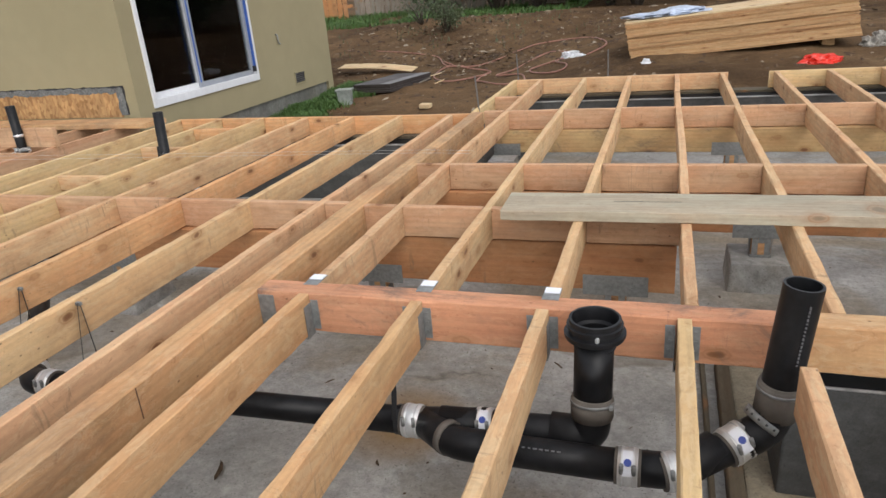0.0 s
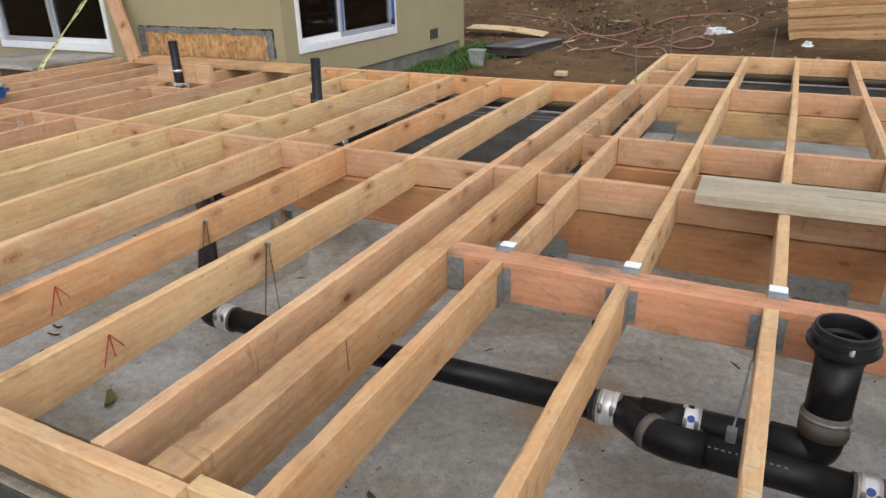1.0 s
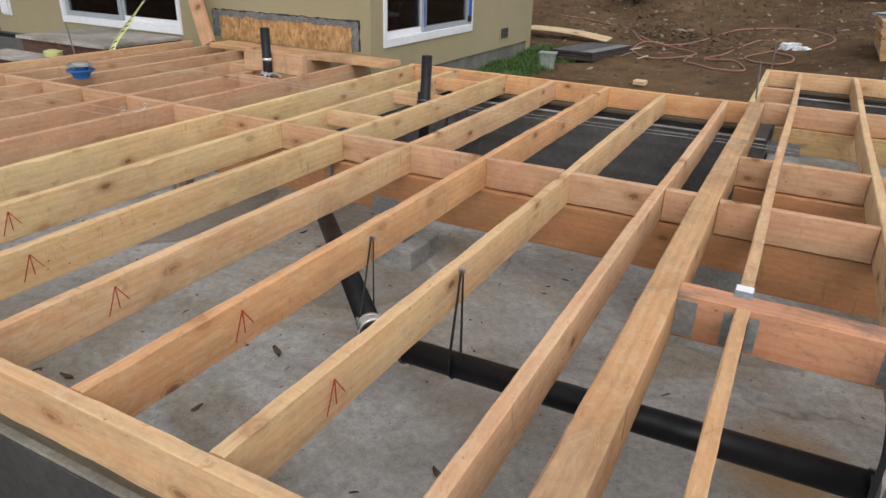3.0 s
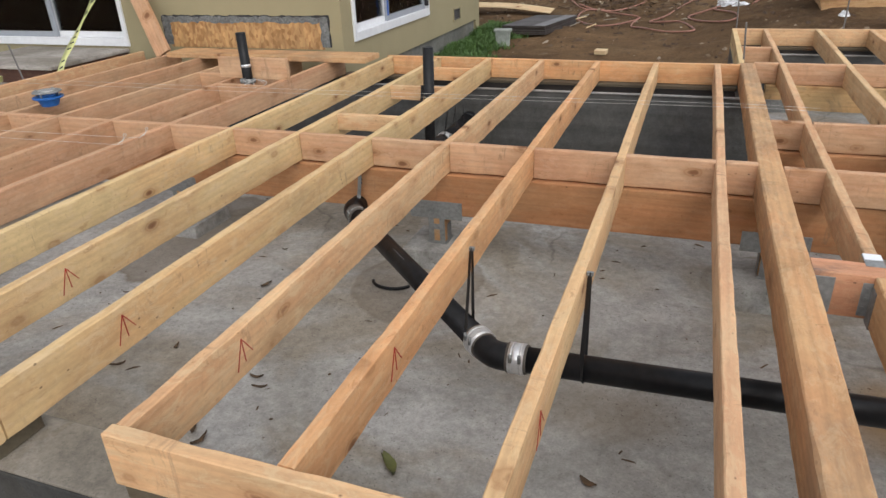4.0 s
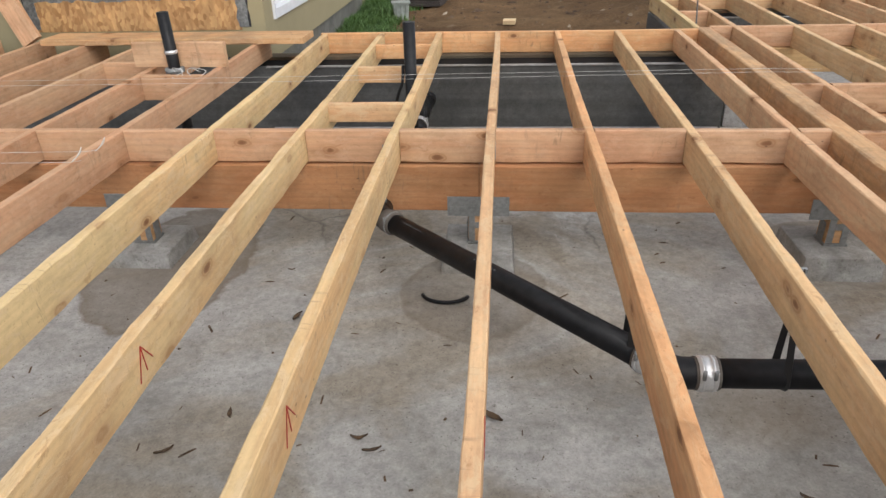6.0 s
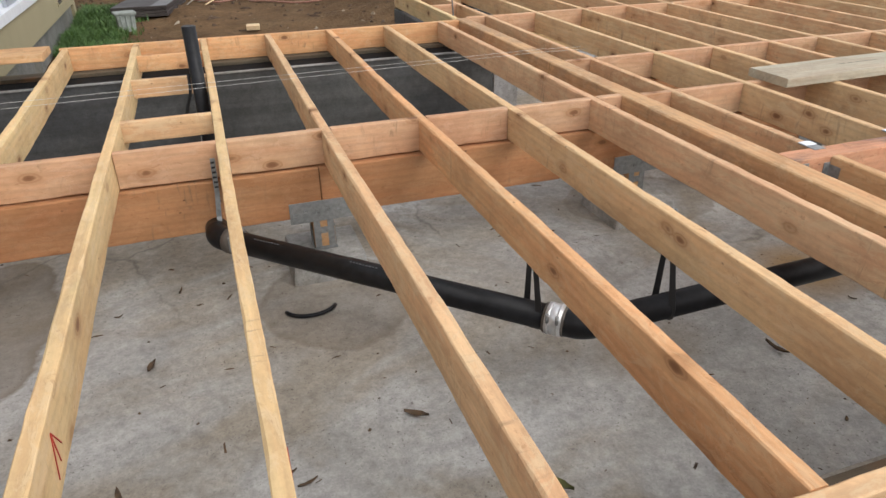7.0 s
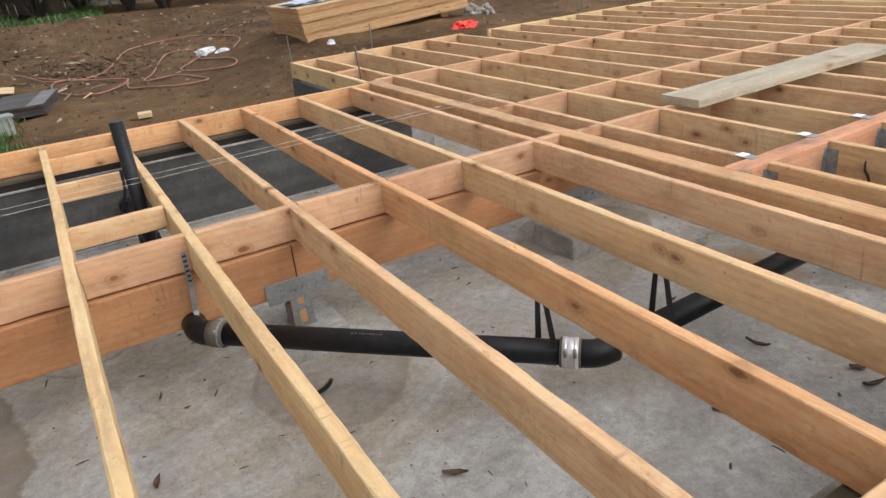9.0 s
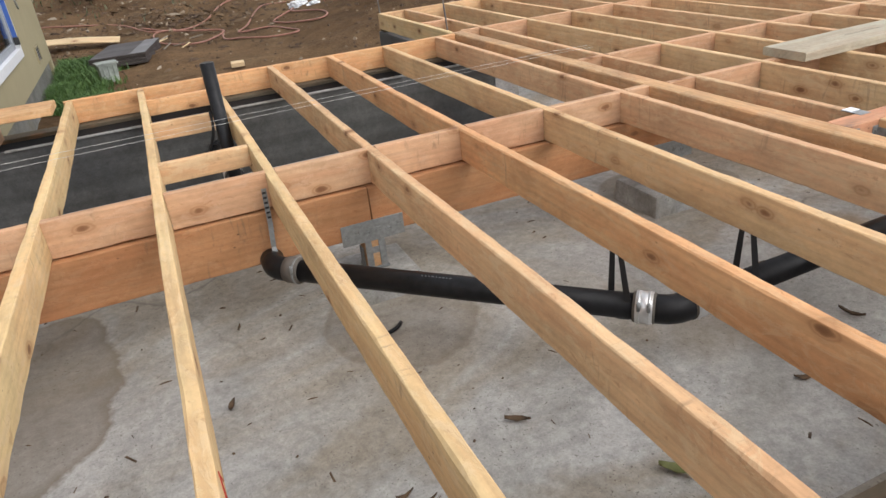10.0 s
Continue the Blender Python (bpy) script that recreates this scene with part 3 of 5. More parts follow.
def block(x0, x1, y, mat=None, d=JD, z=0.0):
    return member("blocking", (x0, y, z - d / 2), (x1, y, z - d / 2), JW, d, mat or FIR_PINK, "short fir block nailed between two joists", "blocking", "blocking between joists", sway=0.0)


h = JW / 2 + 0.001
xs_left = [STEP * k for k in range(-13, 3)]
for a, b in zip(xs_left, xs_left[1:]):
    block(a + h, b - h, rng.uniform(-0.004, 0.004))
block(STEP * 2 + h, 0.955, 0.0)
xs_right = [2.815 if k == 7 else STEP * k for k in range(3, 25)]
for y in (-0.03, 0.70, 2.24):
    block(1.05, xs_right[0] - h, y)
    for i, (a, b) in enumerate(zip(xs_right, xs_right[1:])):
        if y < 0 and b > 2.5:
            break
        block(a + h, b - h, y + (0.0 if y < 1 else rng.uniform(-0.01, 0.01)))
block(0.985, xs_right[0] - h, 2.87, FIR_PINK)
for y in (0.41, 1.15, 1.76):
    block(STEP * -3 + h, STEP * -2 - h, y, FIR_ORANGE if y > 1.5 else FIR, 0.089, -0.004)

block(STEP * -6 + h, STEP * -5 - h, 0.97)
block(STEP * -7 + h, STEP * -6 - h, 1.3)


def rim(x0, x1, y, mat=None):
    return member("rim_joist", (x0, y, JZ), (x1, y, JZ), JW, JD, mat or FIR, "sawn fir rim joist along the edge of the floor frame", "rim joist", "rim joists")


rim(-1.66, 0.955, far_y + 0.02, FIR_ORANGE)
rim(0.945, 2.868, far2_y + 0.02)
rim(3.2, 9.85, far2_y + 0.02, FIR_YELLOW)
member("rim_joist", (0.965, 2.202, JZ), (0.965, far2_y, JZ), JW, JD, FIR_YELLOW, "sawn fir rim joist at the jog of the floor frame", "rim joist", "rim joists")
rim(-0.428, 1.075, near_y - 0.02, FIR)
rim(1.078, 9.85, near_y + 0.005, FIR_YELLOW)
rim(-5.35, -0.795, near_y - 0.02, FIR_YELLOW)

# ---- the house ----
def wall_pieces(name, along, face, thick, u0, u1, z0, z1, opening, label):
    """A stucco wall with one opening cut right through. along: 'x' or 'y'."""
    a0, a1, b0, b1 = opening
    bm = bmesh.new()
    for s in ((u0, a0, z0, z1), (a1, u1, z0, z1), (a0, a1, z0, b0), (a0, a1, b1, z1)):
        if along == "y":
            add_box(bm, face - thick, face, s[0], s[1], s[2], s[3])
        else:
            add_box(bm, s[0], s[1], face, face + thick, s[2], s[3])
    return tagged(part(name, bm, STUCCO), label, "wall", kind="structure")


HX, HY = -2.07, 2.18
wall_pieces("wall_east", "y", HX, 0.15, 2.33, 5.86, -0.2, 2.7, (2.375, 4.155, 0.065, 2.11), "olive beige stucco house wall with a sliding window")
wall_pieces("wall_patio", "x", HY, 0.15, -12.0, HX, -0.2, 2.7, (-6.1, -4.285, 0.02, 2.06), "olive beige stucco house wall with a sliding door")
tagged(box("wall_rear", -12.0, HX, 5.86, 6.0, -0.5, 2.7, STUCCO, None, 0), "olive beige stucco end wall of the house", "wall", kind="structure")
tagged(box("wall_inner", -12.15, -12.0, 2.18, 6.0, -0.5, 2.7, ROOM, None, 0), "plain inner wall of the house", "wall", kind="structure")
tagged(box("ceiling", -12.2, HX + 0.25, HY - 0.25, 6.25, 2.7, 2.9, ROOM, None, 0), "plain ceiling and roof slab of the house", "ceiling", kind="structure")
# invented partition: catches window light close by so the panes look less black
tagged(box("wall_partition", -4.27, -4.2, HY + 0.15, 5.86, 0.05, 2.7, ROOM, None, 0), "pale partition added to brighten the view through the window", "wall", kind="structure")
# out-of-view slab, added only to darken the patio wall below it
tagged(box("roof_eave", -12.2, -4.2, 0.75, HY - 0.251, 2.25, 2.4, STUCCO, None, 0), "unseen slab added to shade the patio wall", "eave", kind="structure")
tagged(box("floor_house", -12.0, HX - 0.15, HY + 0.15, 5.86, -0.1, 0.05, ROOM, None, 0), "dark floor inside the house", "floor", kind="structure")
bm = bmesh.new()
add_box(bm, -2.2, HX - 0.025, 2.25, 5.83, -0.6, -0.2)
add_box(bm, -12.0, HX - 0.06, HY + 0.025, 2.33, -0.6, -0.2)
tagged(part("footing", bm, FOOTING), "grey concrete footing under the stucco walls", "footing", kind="structure")


def glass_pane_material():
    mat = bpy.data.materials.new("pane_glass")
    mat.use_nodes = True
    t = mat.node_tree
    t.nodes.clear()
    out, mixer = t.nodes.new("ShaderNodeOutputMaterial"), t.nodes.new("ShaderNodeMixShader")
    clear, gloss, fres = t.nodes.new("ShaderNodeBsdfTransparent"), t.nodes.new("ShaderNodeBsdfGlossy"), t.nodes.new("ShaderNodeFresnel")
    clear.inputs["Color"].default_value = (0.9, 0.91, 0.92, 1)
    gloss.inputs["Roughness"].default_value = 0.02
    fres.inputs["IOR"].default_value = 1.6
    for a, b in ((fres.outputs[0], mixer.inputs[0]), (clear.outputs[0], mixer.inputs[1]), (gloss.outputs[0], mixer.inputs[2]), (mixer.outputs[0], out.inputs[0])):
        t.links.new(a, b)
    return mat


PANE = glass_pane_material()


def slider(name, m, width, height, label, taped, low=0.07):
    """A two-panel vinyl slider in local x (along the wall), z up; -y faces out. Fixed panel and sash meet at the middle."""
    root = tagged(new(name), label, "sliding window", kind="structure")
    root.matrix_world = m
    f = 0.045
    bm = bmesh.new()
    for b in ((0, f, 0, height), (width - f, width, 0, height), (f, width - f, 0, 0.07), (f, width - f, height - f, height)):
        add_box(bm, b[0], b[1], -0.018, 0.09, b[2], b[3], 0.004)
    part("window_frame", bm, WHITE_VINYL, root, "white vinyl frame")
    mid = width * 0.44
    spans = ((mid - 0.03, width - f), (f, mid + 0.03))
    if not taped:
        spans = ((f, width * 0.5 + 0.03), (width * 0.5 - 0.03, width - f))
    for nm, (a, b), y, mat in (("sash", spans[0], 0.03, GREY_FRAME), ("fixed_panel", spans[1], 0.062, WHITE_VINYL)):
        bm = bmesh.new()
        s = 0.05
        for q in ((a, a + s, 0.07, height - f), (b - s, b, 0.07, height - f), (a + s, b - s, 0.07, 0.07 + s), (a + s, b - s, height - f - s, height - f)):
            add_box(bm, q[0], q[1], y - 0.014, y + 0.014, q[2], q[3], 0.003)
        sash = part(nm, bm, mat, root, "grey sliding sash frame" if nm == "sash" else "")
        ob = box("pane", a + s, b - s, y - 0.003, y + 0.003, 0.07 + s, height - f - s, PANE, sash, 0)
        ob.visible_shadow = False
    if taped:
        bm = bmesh.new()
        add_box(bm, mid - 0.034, mid - 0.027, 0.0, 0.014, 0.12, height - f)
        add_box(bm, width - f - 0.006, width - f + 0.001, -0.021, 0.012, 0.12, height - f)
        part("masking_tape", bm, BLUE_TAPE, root, "blue masking tape on the frame edge")
        box("latch", width - f - 0.03, width - f - 0.012, -0.03, 0.012, 0.10, 0.16, STRAP, root)
    return root


slider("window_1", pose(HX, 2.375, 0.065, 0, 0, 90), 1.78, 2.045, "white vinyl sliding window with dark glass and blue tape", True)
slider("door_1", pose(-6.1, HY, 0.02), 1.815, 2.04, "white vinyl sliding patio door with dark glass", False)

# wall fittings
vent = thing("crawl_vent", "small recessed crawl space vent in the stucco", "vent", at=(HX, 5.085, -0.04))
bm = bmesh.new()
for b in ((-0.13, 0.13, -0.075, -0.06), (-0.13, 0.13, 0.06, 0.075), (-0.13, -0.115, -0.06, 0.06), (0.115, 0.13, -0.06, 0.06)):
    add_box(bm, 0.0, 0.012, *b, 0.002)
part("frame", bm, STUCCO, vent)
box("screen", 0.0005, 0.003, -0.115, 0.115, -0.06, 0.06, BLACK_PAPER, vent, 0, "grey metal screen")
for i in range(5):
    box("louvre", 0.003, 0.008, -0.115, 0.115, -0.05 + 0.024 * i, -0.041 + 0.024 * i, RUST_ROD, vent, 0.001)
hook = thing("wall_hook", "small metal hook on the stucco wall", "hook", at=(HX, 4.66, 0.42))
tube("stem", [(0.0, 0, 0.09), (0.02, 0, 0.09), (0.025, 0, 0.0), (0.025, 0.035, -0.02)], 0.009, STEEL, hook, 8)
cover = thing("outlet_cover", "white weatherproof outlet cover on the stucco wall", "outlet", at=(-7.1, HY, 0.14))
box("plate", -0.085, 0.085, -0.015, 0, -0.12, 0.12, WHITE_VINYL, cover, 0.006)
box("flap", -0.065, 0.065, -0.04, -0.015, -0.1, 0.085, WHITE_VINYL, cover, 0.008)
vent2 = thing("wall_vent", "long dark crawl space vent in the stucco", "vent", at=(-7.72, HY, -0.14))
box("screen", -0.4, 0.4, -0.004, 0, -0.09, 0.09, BLACK_PAPER, vent2, 0.001)
box("frame", -0.42, 0.42, -0.012, -0.004, 0.09, 0.1, STUCCO, vent2, 0.001)

# opened stucco with bare strand board
patch_root = thing("wall_patch", "bare strand board patch in torn stucco with lath edge", "wall patch", at=(-3.03, HY, 0.048))


def ragged(x0, x1, z1, amp, n, seed):
    """A three-sided ragged outline: up, across, down."""
    r = random.Random(seed)
    pts = [(x0 + r.uniform(-amp, amp), z1 * i / 6) for i in range(6)]
    pts += [(x0 + (x1 - x0) * i / n, z1 + r.uniform(-amp, amp)) for i in range(n + 1)]
    pts += [(x1 + r.uniform(-amp, amp), z1 * (6 - i) / 6) for i in range(1, 7)]
    return pts


def ragged_ring(name, outer, inner, y0, y1, mat):
    n = len(outer)
    verts = [(x, y, z) for y in (y0, y1) for loop in (outer, inner) for x, z in loop]
    faces = []
    for i in range(n - 1):
        a, b = i, n + i
        faces += [(a, a + 1, b + 1, b), (2 * n + a, 2 * n + b, 2 * n + b + 1, 2 * n + a + 1), (a, 2 * n + a, 2 * n + a + 1, a + 1), (b, b + 1, 2 * n + b + 1, 2 * n + b)]
    ob = new(name, mesh_of(name, verts, faces, mat))
    ob.parent = patch_root
    return ob


ragged_ring("paper_edge", ragged(-0.835, 0.85, 0.25, 0.006, 46, 3), ragged(-0.80, 0.81, 0.225, 0.006, 46, 5), -0.004, 0, BLACK_PAPER)
tagged(ragged_ring("lath_edge", ragged(-0.825, 0.84, 0.242, 0.008, 46, 9), ragged(-0.745, 0.765, 0.192, 0.01, 46, 11), -0.009, 0, TAR_PAPER), "torn grey mortar edge")
box("strand_board", -0.77, 0.785, -0.006, -0.001, -0.02, 0.205, OSB, patch_root, 0.001, "orange strand board")

# steps at the patio door
steps = thing("door_steps", "concrete-topped steps with dark brown risers below the patio door", "steps")
box("upper_riser", -5.53, -4.33, 1.31, 2.178, -0.62, -0.03, DECK_BROWN, steps, 0.004, "dark brown riser boards")
box("upper_tread", -5.56, -4.305, 1.275, 2.178, -0.03, 0.0, TREAD, steps, 0.006, "grey concrete tread")
box("lower_riser", -5.75, -4.75, 1.02, 1.306, -0.62, -0.18, DECK_BROWN, steps, 0.004)
box("lower_tread", -5.78, -4.72, 0.985, 1.308, -0.18, -0.15, TREAD, steps, 0.006)

# ---- loose lumber on the frame ----
member("loose_plank", (-3.56, 1.935, 0.022), (-1.69, 1.915, 0.022), 0.26, 0.04, FIR_WEATHERED, "fir plank lying flat on the joists below the wall patch", "plank", wane=0.006)
member("leaning_board", (-3.705, 1.935, 0.004), (-4.2, 2.155, 0.9), 0.15, 0.038, FIR_PINK, "fir board leaning against the stucco wall", "board", side=(1, 0, 0.2))
member("upright_board", (-2.55, 1.185, 0.071), (-1.985, 1.175, 0.071), 0.038, 0.142, FIR_PINK, "short fir board standing on edge behind a vent pipe", "board")
member("walk_plank", (1.72, -0.075, 0.0225), (3.6, -0.035, 0.0225), 0.25, 0.042, PLANK_GREY, "weathered grey plank lying across the joists with a split", "plank", wane=0.004)
split = bpy.data.objects["walk_plank"]
bm = bmesh.new()
add_box(bm, -0.50, -0.24, 0.010, 0.0145, 0.0205, 0.0224)
part("split", bm, DARK_INK, split, "dark split in the wood")

# ---- posts, piers and plates ----
def pier_post(x, y, top, block_top, plate=True, half=0.15, turn=0.0):
    root = thing("pier_post", "short wooden post with steel strap on a concrete pier", "post", "posts under girders", (x, y, SLAB_Z))
    root.rotation_euler = (0, 0, radians(turn))
    ht, bt = top - SLAB_Z, block_top - SLAB_Z
    if bt > 0.02:
        bm = bmesh.new()
        vs = add_box(bm, -half, half, -half, half, -0.01, bt, 0.01)
        for v in vs:
            if v.co.z > bt * 0.5:
                v.co.x *= 0.94
                v.co.y *= 0.94
        part("pier", bm, PIER, root, "rough concrete pier block")
    bm = bmesh.new()
    add_box(bm, -0.0445, 0.0445, -0.0445, 0.0445, max(bt, 0) + 0.012, ht, 0.003)
    part("post", bm, FIR_WEATHERED, root)
    bm = bmesh.new()
    for sx in (-1, 1):
        add_box(bm, sx * 0.029 - 0.014, sx * 0.029 + 0.014, -0.0475, -0.0447, max(bt, 0) + 0.013, ht - 0.024, 0.0008)
    add_box(bm, -0.0146, 0.0146, -0.0475, -0.0447, max(bt, 0) + 0.075, max(bt, 0) + 0.105, 0.0008)
    part("side_strap", bm, STEEL, root, "galvanised strap up the post")
    bm = bmesh.new()
    add_box(bm, -0.05, 0.05, -0.05, 0.05, max(bt, 0) - 0.002, max(bt, 0) + 0.012, 0.002)
    for hx in (-0.03, 0.0, 0.03):
        add_box(bm, hx - 0.005, hx + 0.005, -0.053, -0.05, max(bt, 0) + 0.002, max(bt, 0) + 0.009, 0.001)
    for sx in (-1, 1):
        add_box(bm, sx * 0.049 - 0.002, sx * 0.049 + 0.002, -0.026, 0.026, max(bt, 0) + 0.01, max(bt, 0) + 0.1, 0.001)
    part("anchor", bm, STEEL, root, "galvanised post anchor")
    if plate:
        bm = bmesh.new()
        for sy in (-1, 1):
            yy = sy * 0.049
            add_box(bm, -0.135, 0.135, yy - 0.002, yy + 0.002, ht - 0.022, ht + 0.07, 0.001)
            for i in range(6):
                cx = -0.115 + 0.046 * i
                add_box(bm, cx - 0.006, cx + 0.006, yy + sy * 0.002, yy + sy * 0.005, ht + 0.012 + 0.012 * (i % 2), ht + 0.024 + 0.012 * (i % 2), 0.002)
        part("cap_plate", bm, STEEL, root, "galvanised cap plate with nails")
    return root


for x, bt, hw in ((-2.03, -0.54, 0.165), (-0.46, -0.515, 0.162), (1.068, -0.505, 0.168), (2.17, -0.575, 0.15), (-3.4, -0.5, 0.17)):
    pier_post(x, 0, -0.357, bt, True, hw)
for x in (2.82, 4.3, 5.9, 7.6):
    pier_post(x, 0.70, -0.337, -0.46)
for x in (1.19, 2.8, 4.4, 6.0, 7.7):
    pier_post(x, 2.24, -0.311, -0.5)

# ---- hangers at the header ----
def hanger(x, y_face, toward, tag):
    """A joist hanger on the header's face; toward: -1 camera side, 1 far side."""
    root = thing("joist_hanger", "galvanised joist hanger nailed to the header", "joist hanger", "joist hangers", (x, y_face, 0))
    y0, y1 = sorted((0.001 * toward, 0.004 * toward))
    bm = bmesh.new()
    for s in (-1, 1):
        a, b = sorted((s * 0.0205, s * 0.047))
        add_box(bm, a, b, y0, y1, -0.128, -0.022, 0.001)
        for i in range(3):
            add_box(bm, s * 0.034 - 0.004, s * 0.034 + 0.004, *sorted((0.004 * toward, 0.007 * toward)), -0.045 - 0.03 * i, -0.036 - 0.03 * i, 0.001)
        c, d = sorted((s * 0.0205, s * 0.0225))
        add_box(bm, c, d, *sorted((0.0, 0.05 * toward)), -0.142, -0.03)
    add_box(bm, -0.0225, 0.0225, *sorted((0.0, 0.05 * toward)), -0.145, -0.142)
    part("flange", bm, STEEL, root)
    if tag:
        box("label", -0.024, 0.024, 0.012, 0.05, 0.003, 0.006, WHITE_PAPER, root, 0.001, "white paper label")
        box("top_flange", -0.026, 0.026, -0.03, 0.052, 0.0, 0.003, STEEL, root, 0.0005)
    return root


for x in (1.228, 1.622, 2.018, 2.412):
    hanger(x, -0.9575, -1, False)
for k in (3, 4, 5):
    hanger(STEP * k, -0.8665, 1, True)
for x in (STEP * 6, 2.815, STEP * 8):
    hanger(x, -0.8665, 1, False)
box("end_hanger", 1.052, 1.11, -0.962, -0.9575, -0.128, -0.015, STEEL, None, 0.001)
tagged(bpy.data.objects["end_hanger"], "galvanised angle plate at the end of the header", "joist hanger", "joist hangers")

# ---- drain pipes ----
def coupling(parent, at, way, r, label_dot=True, length=0.052, shield=True):
    """A shielded band clamp round a pipe, with two screws."""
    at, way = Vector(at), Vector(way).normalized()
    c = tube("coupling", [at - way * length / 2, at - way * length * 0.49, at + way * length * 0.49, at + way * length / 2], [r + 0.003, r + 0.0055, r + 0.0055, r + 0.003], BAND if shield else RUBBER, parent, 24, "steel band coupling" if shield else "grey rubber coupling")
    sleeve = tube("sleeve", [at - way * (length / 2 + 0.008), at + way * (length / 2 + 0.008)], r + 0.003, RUBBER, c, 24, "grey rubber sleeve")
    side = way.cross(Vector((0, 0, 1)))
    side = side.normalized() if side.length > 0.2 else Vector((1, 0, 0))
    up = side.cross(way)
    for s in ((-0.3, 0.3) if shield else (0.36,)):
        p = at + way * length * s
        tube("clamp_ring", [p - way * 0.004, p + way * 0.004], r + 0.0072, BAND if shield else STEEL, c, 24)
        q = p + up * (r + 0.01) * 0.5 + side * (r + 0.01) * 0.85
        tube("screw", [q - up * 0.014, q + up * 0.014], 0.006, STEEL, c, 8)
    if label_dot:
        q = at - side * 0.0 + up * (r + 0.0056) * 0.75 - side * (r + 0.0056) * 0.66 if side.y > 0 else at + up * (r + 0.0056) * 0.75 + side * (r + 0.0056) * 0.66
        n = (q - at).normalized()
        turn_axis = way.cross(n)
        arc = [(n * math.cos(b) + turn_axis * math.sin(b)) * (r + 0.0078) + at for b in [radians(-38 + 9.5 * i) for i in range(9)]]
        hanging_strap(arc, length * 0.5, 0.0012, c, WHITE_PAPER, "label", "white paper label", way)
        q = at + n * (r + 0.0082)
        tube("brand_dot", [q, q + n * 0.0012], 0.010, LABEL_BLUE, c, 14, "blue round mark")
    return c


def hanging_strap(points, w, t, parent, mat, name="hanger_strap", label="", wide=None):
    """A flat strap through the points, its width along x."""
    pts = [Vector(p) for p in points]
    verts, faces = [], []
    for i, p in enumerate(pts):
        d = (pts[min(i + 1, len(pts) - 1)] - pts[max(i - 1, 0)]).normalized()
        s = Vector(wide) if wide else Vector((1, 0, 0)) if abs(d.x) < 0.8 else Vector((0, 1, 0))
        s = (s - d * s.dot(d)).normalized() * (w[i] if isinstance(w, list) else w) / 2
        u = d.cross(s).normalized() * t / 2
        verts += [tuple(p + a) for a in (-s - u, s - u, s + u, -s + u)]
    for i in range(len(pts) - 1):
        for k in range(4):
            a, b = i * 4 + k, i * 4 + (k + 1) % 4
            faces.append((a, b, b + 4, a + 4))
    faces += [(3, 2, 1, 0), tuple(range(len(verts) - 4, len(verts)))]
    ob = new(name, mesh_of(name, verts, faces, mat))
    ob.parent = parent
    return tagged(ob, label)


R3 = 0.0425
drain = thing("drain_pipe", "black plastic drain pipe with elbows hung under the joists", "pipe", at=(0, 0, 0))
P0, P1, P2 = Vector((-0.884, -0.133, -0.343)), Vector((0.143, -1.152, -0.343)), Vector((1.668, -1.137, -0.318))
d01, d12 = (P1 - P0).normalized(), (P2 - P1).normalized()
tube("pipe", [P0 + d01 * 0.08, P1 - d01 * 0.07], R3, ABS, drain, 28)
tube("pipe", [P1 + d12 * 0.07, P2], R3, ABS, drain, 28)
tube("elbow", bend([P1 - d01 * 0.085, P1, P1 + d12 * 0.085], 0.08), R3 + 0.004, ABS, drain, 28)
coupling(drain, P1 - d01 * 0.085, d01, R3 + 0.003, False)
coupling(drain, P1 + d12 * 0.085, d12, R3 + 0.003, False)
V1 = Vector((-0.869, 1.020, -0.368))
dv = (V1 - P0).normalized()
tube("elbow", bend([P0 + d01 * 0.09, P0, P0 + dv * 0.09], 0.085), R3 + 0.004, ABS, drain, 28)
coupling(drain, P0 + d01 * 0.085, d01, R3 + 0.003, False, 0.05, False)
tube("pipe", [P0 + dv * 0.08, V1], R3, ABS, drain, 28)
coupling(drain, P2 - d12 * 0.02, d12, R3 + 0.003, False, 0.055)
vent1 = thing("vent_pipe", "black plastic vent pipe standing up between joists", "pipe", "vent pipes")
tube("pipe", [(-0.871, 0.965, -0.39), (-0.871, 0.968, -0.3), (-0.871, 1.003, 0.267)], 0.0335, ABS, vent1, 24)
# dark disc on the closed end paints the shade inside an open pipe
tube("bore", [(-0.871, 1.003, 0.267), (-0.871, 1.003, 0.268)], 0.028, DARK_INK, vent1, 20)
cleanout = thing("cleanout_pipe", "black drain pipe running back to the wall with a cap", "pipe")
C0, C1 = V1 + Vector((0.008, 0.11, 0.0)), Vector((-0.872, 1.80, -0.378))
dc = (C1 - C0).normalized()
tube("pipe", [C0, C1], R3, ABS, cleanout, 28)
coupling(cleanout, C0 + dc * 0.07, dc, R3 + 0.003, False, 0.055)
tube("hub", [V1 - dc * 0.06, V1 - dc * 0.055, C0 - dc * 0.005, C0], [R3 + 0.004, R3 + 0.011, R3 + 0.011, R3 + 0.004], ABS, cleanout, 28)
tube("cap", [C1 - dc * 0.06, C1 - dc * 0.055, C1 + dc * 0.005, C1 + dc * 0.015], [R3 + 0.004, R3 + 0.012, R3 + 0.012, R3 - 0.01], ABS, cleanout, 28, "rounded black end cap")
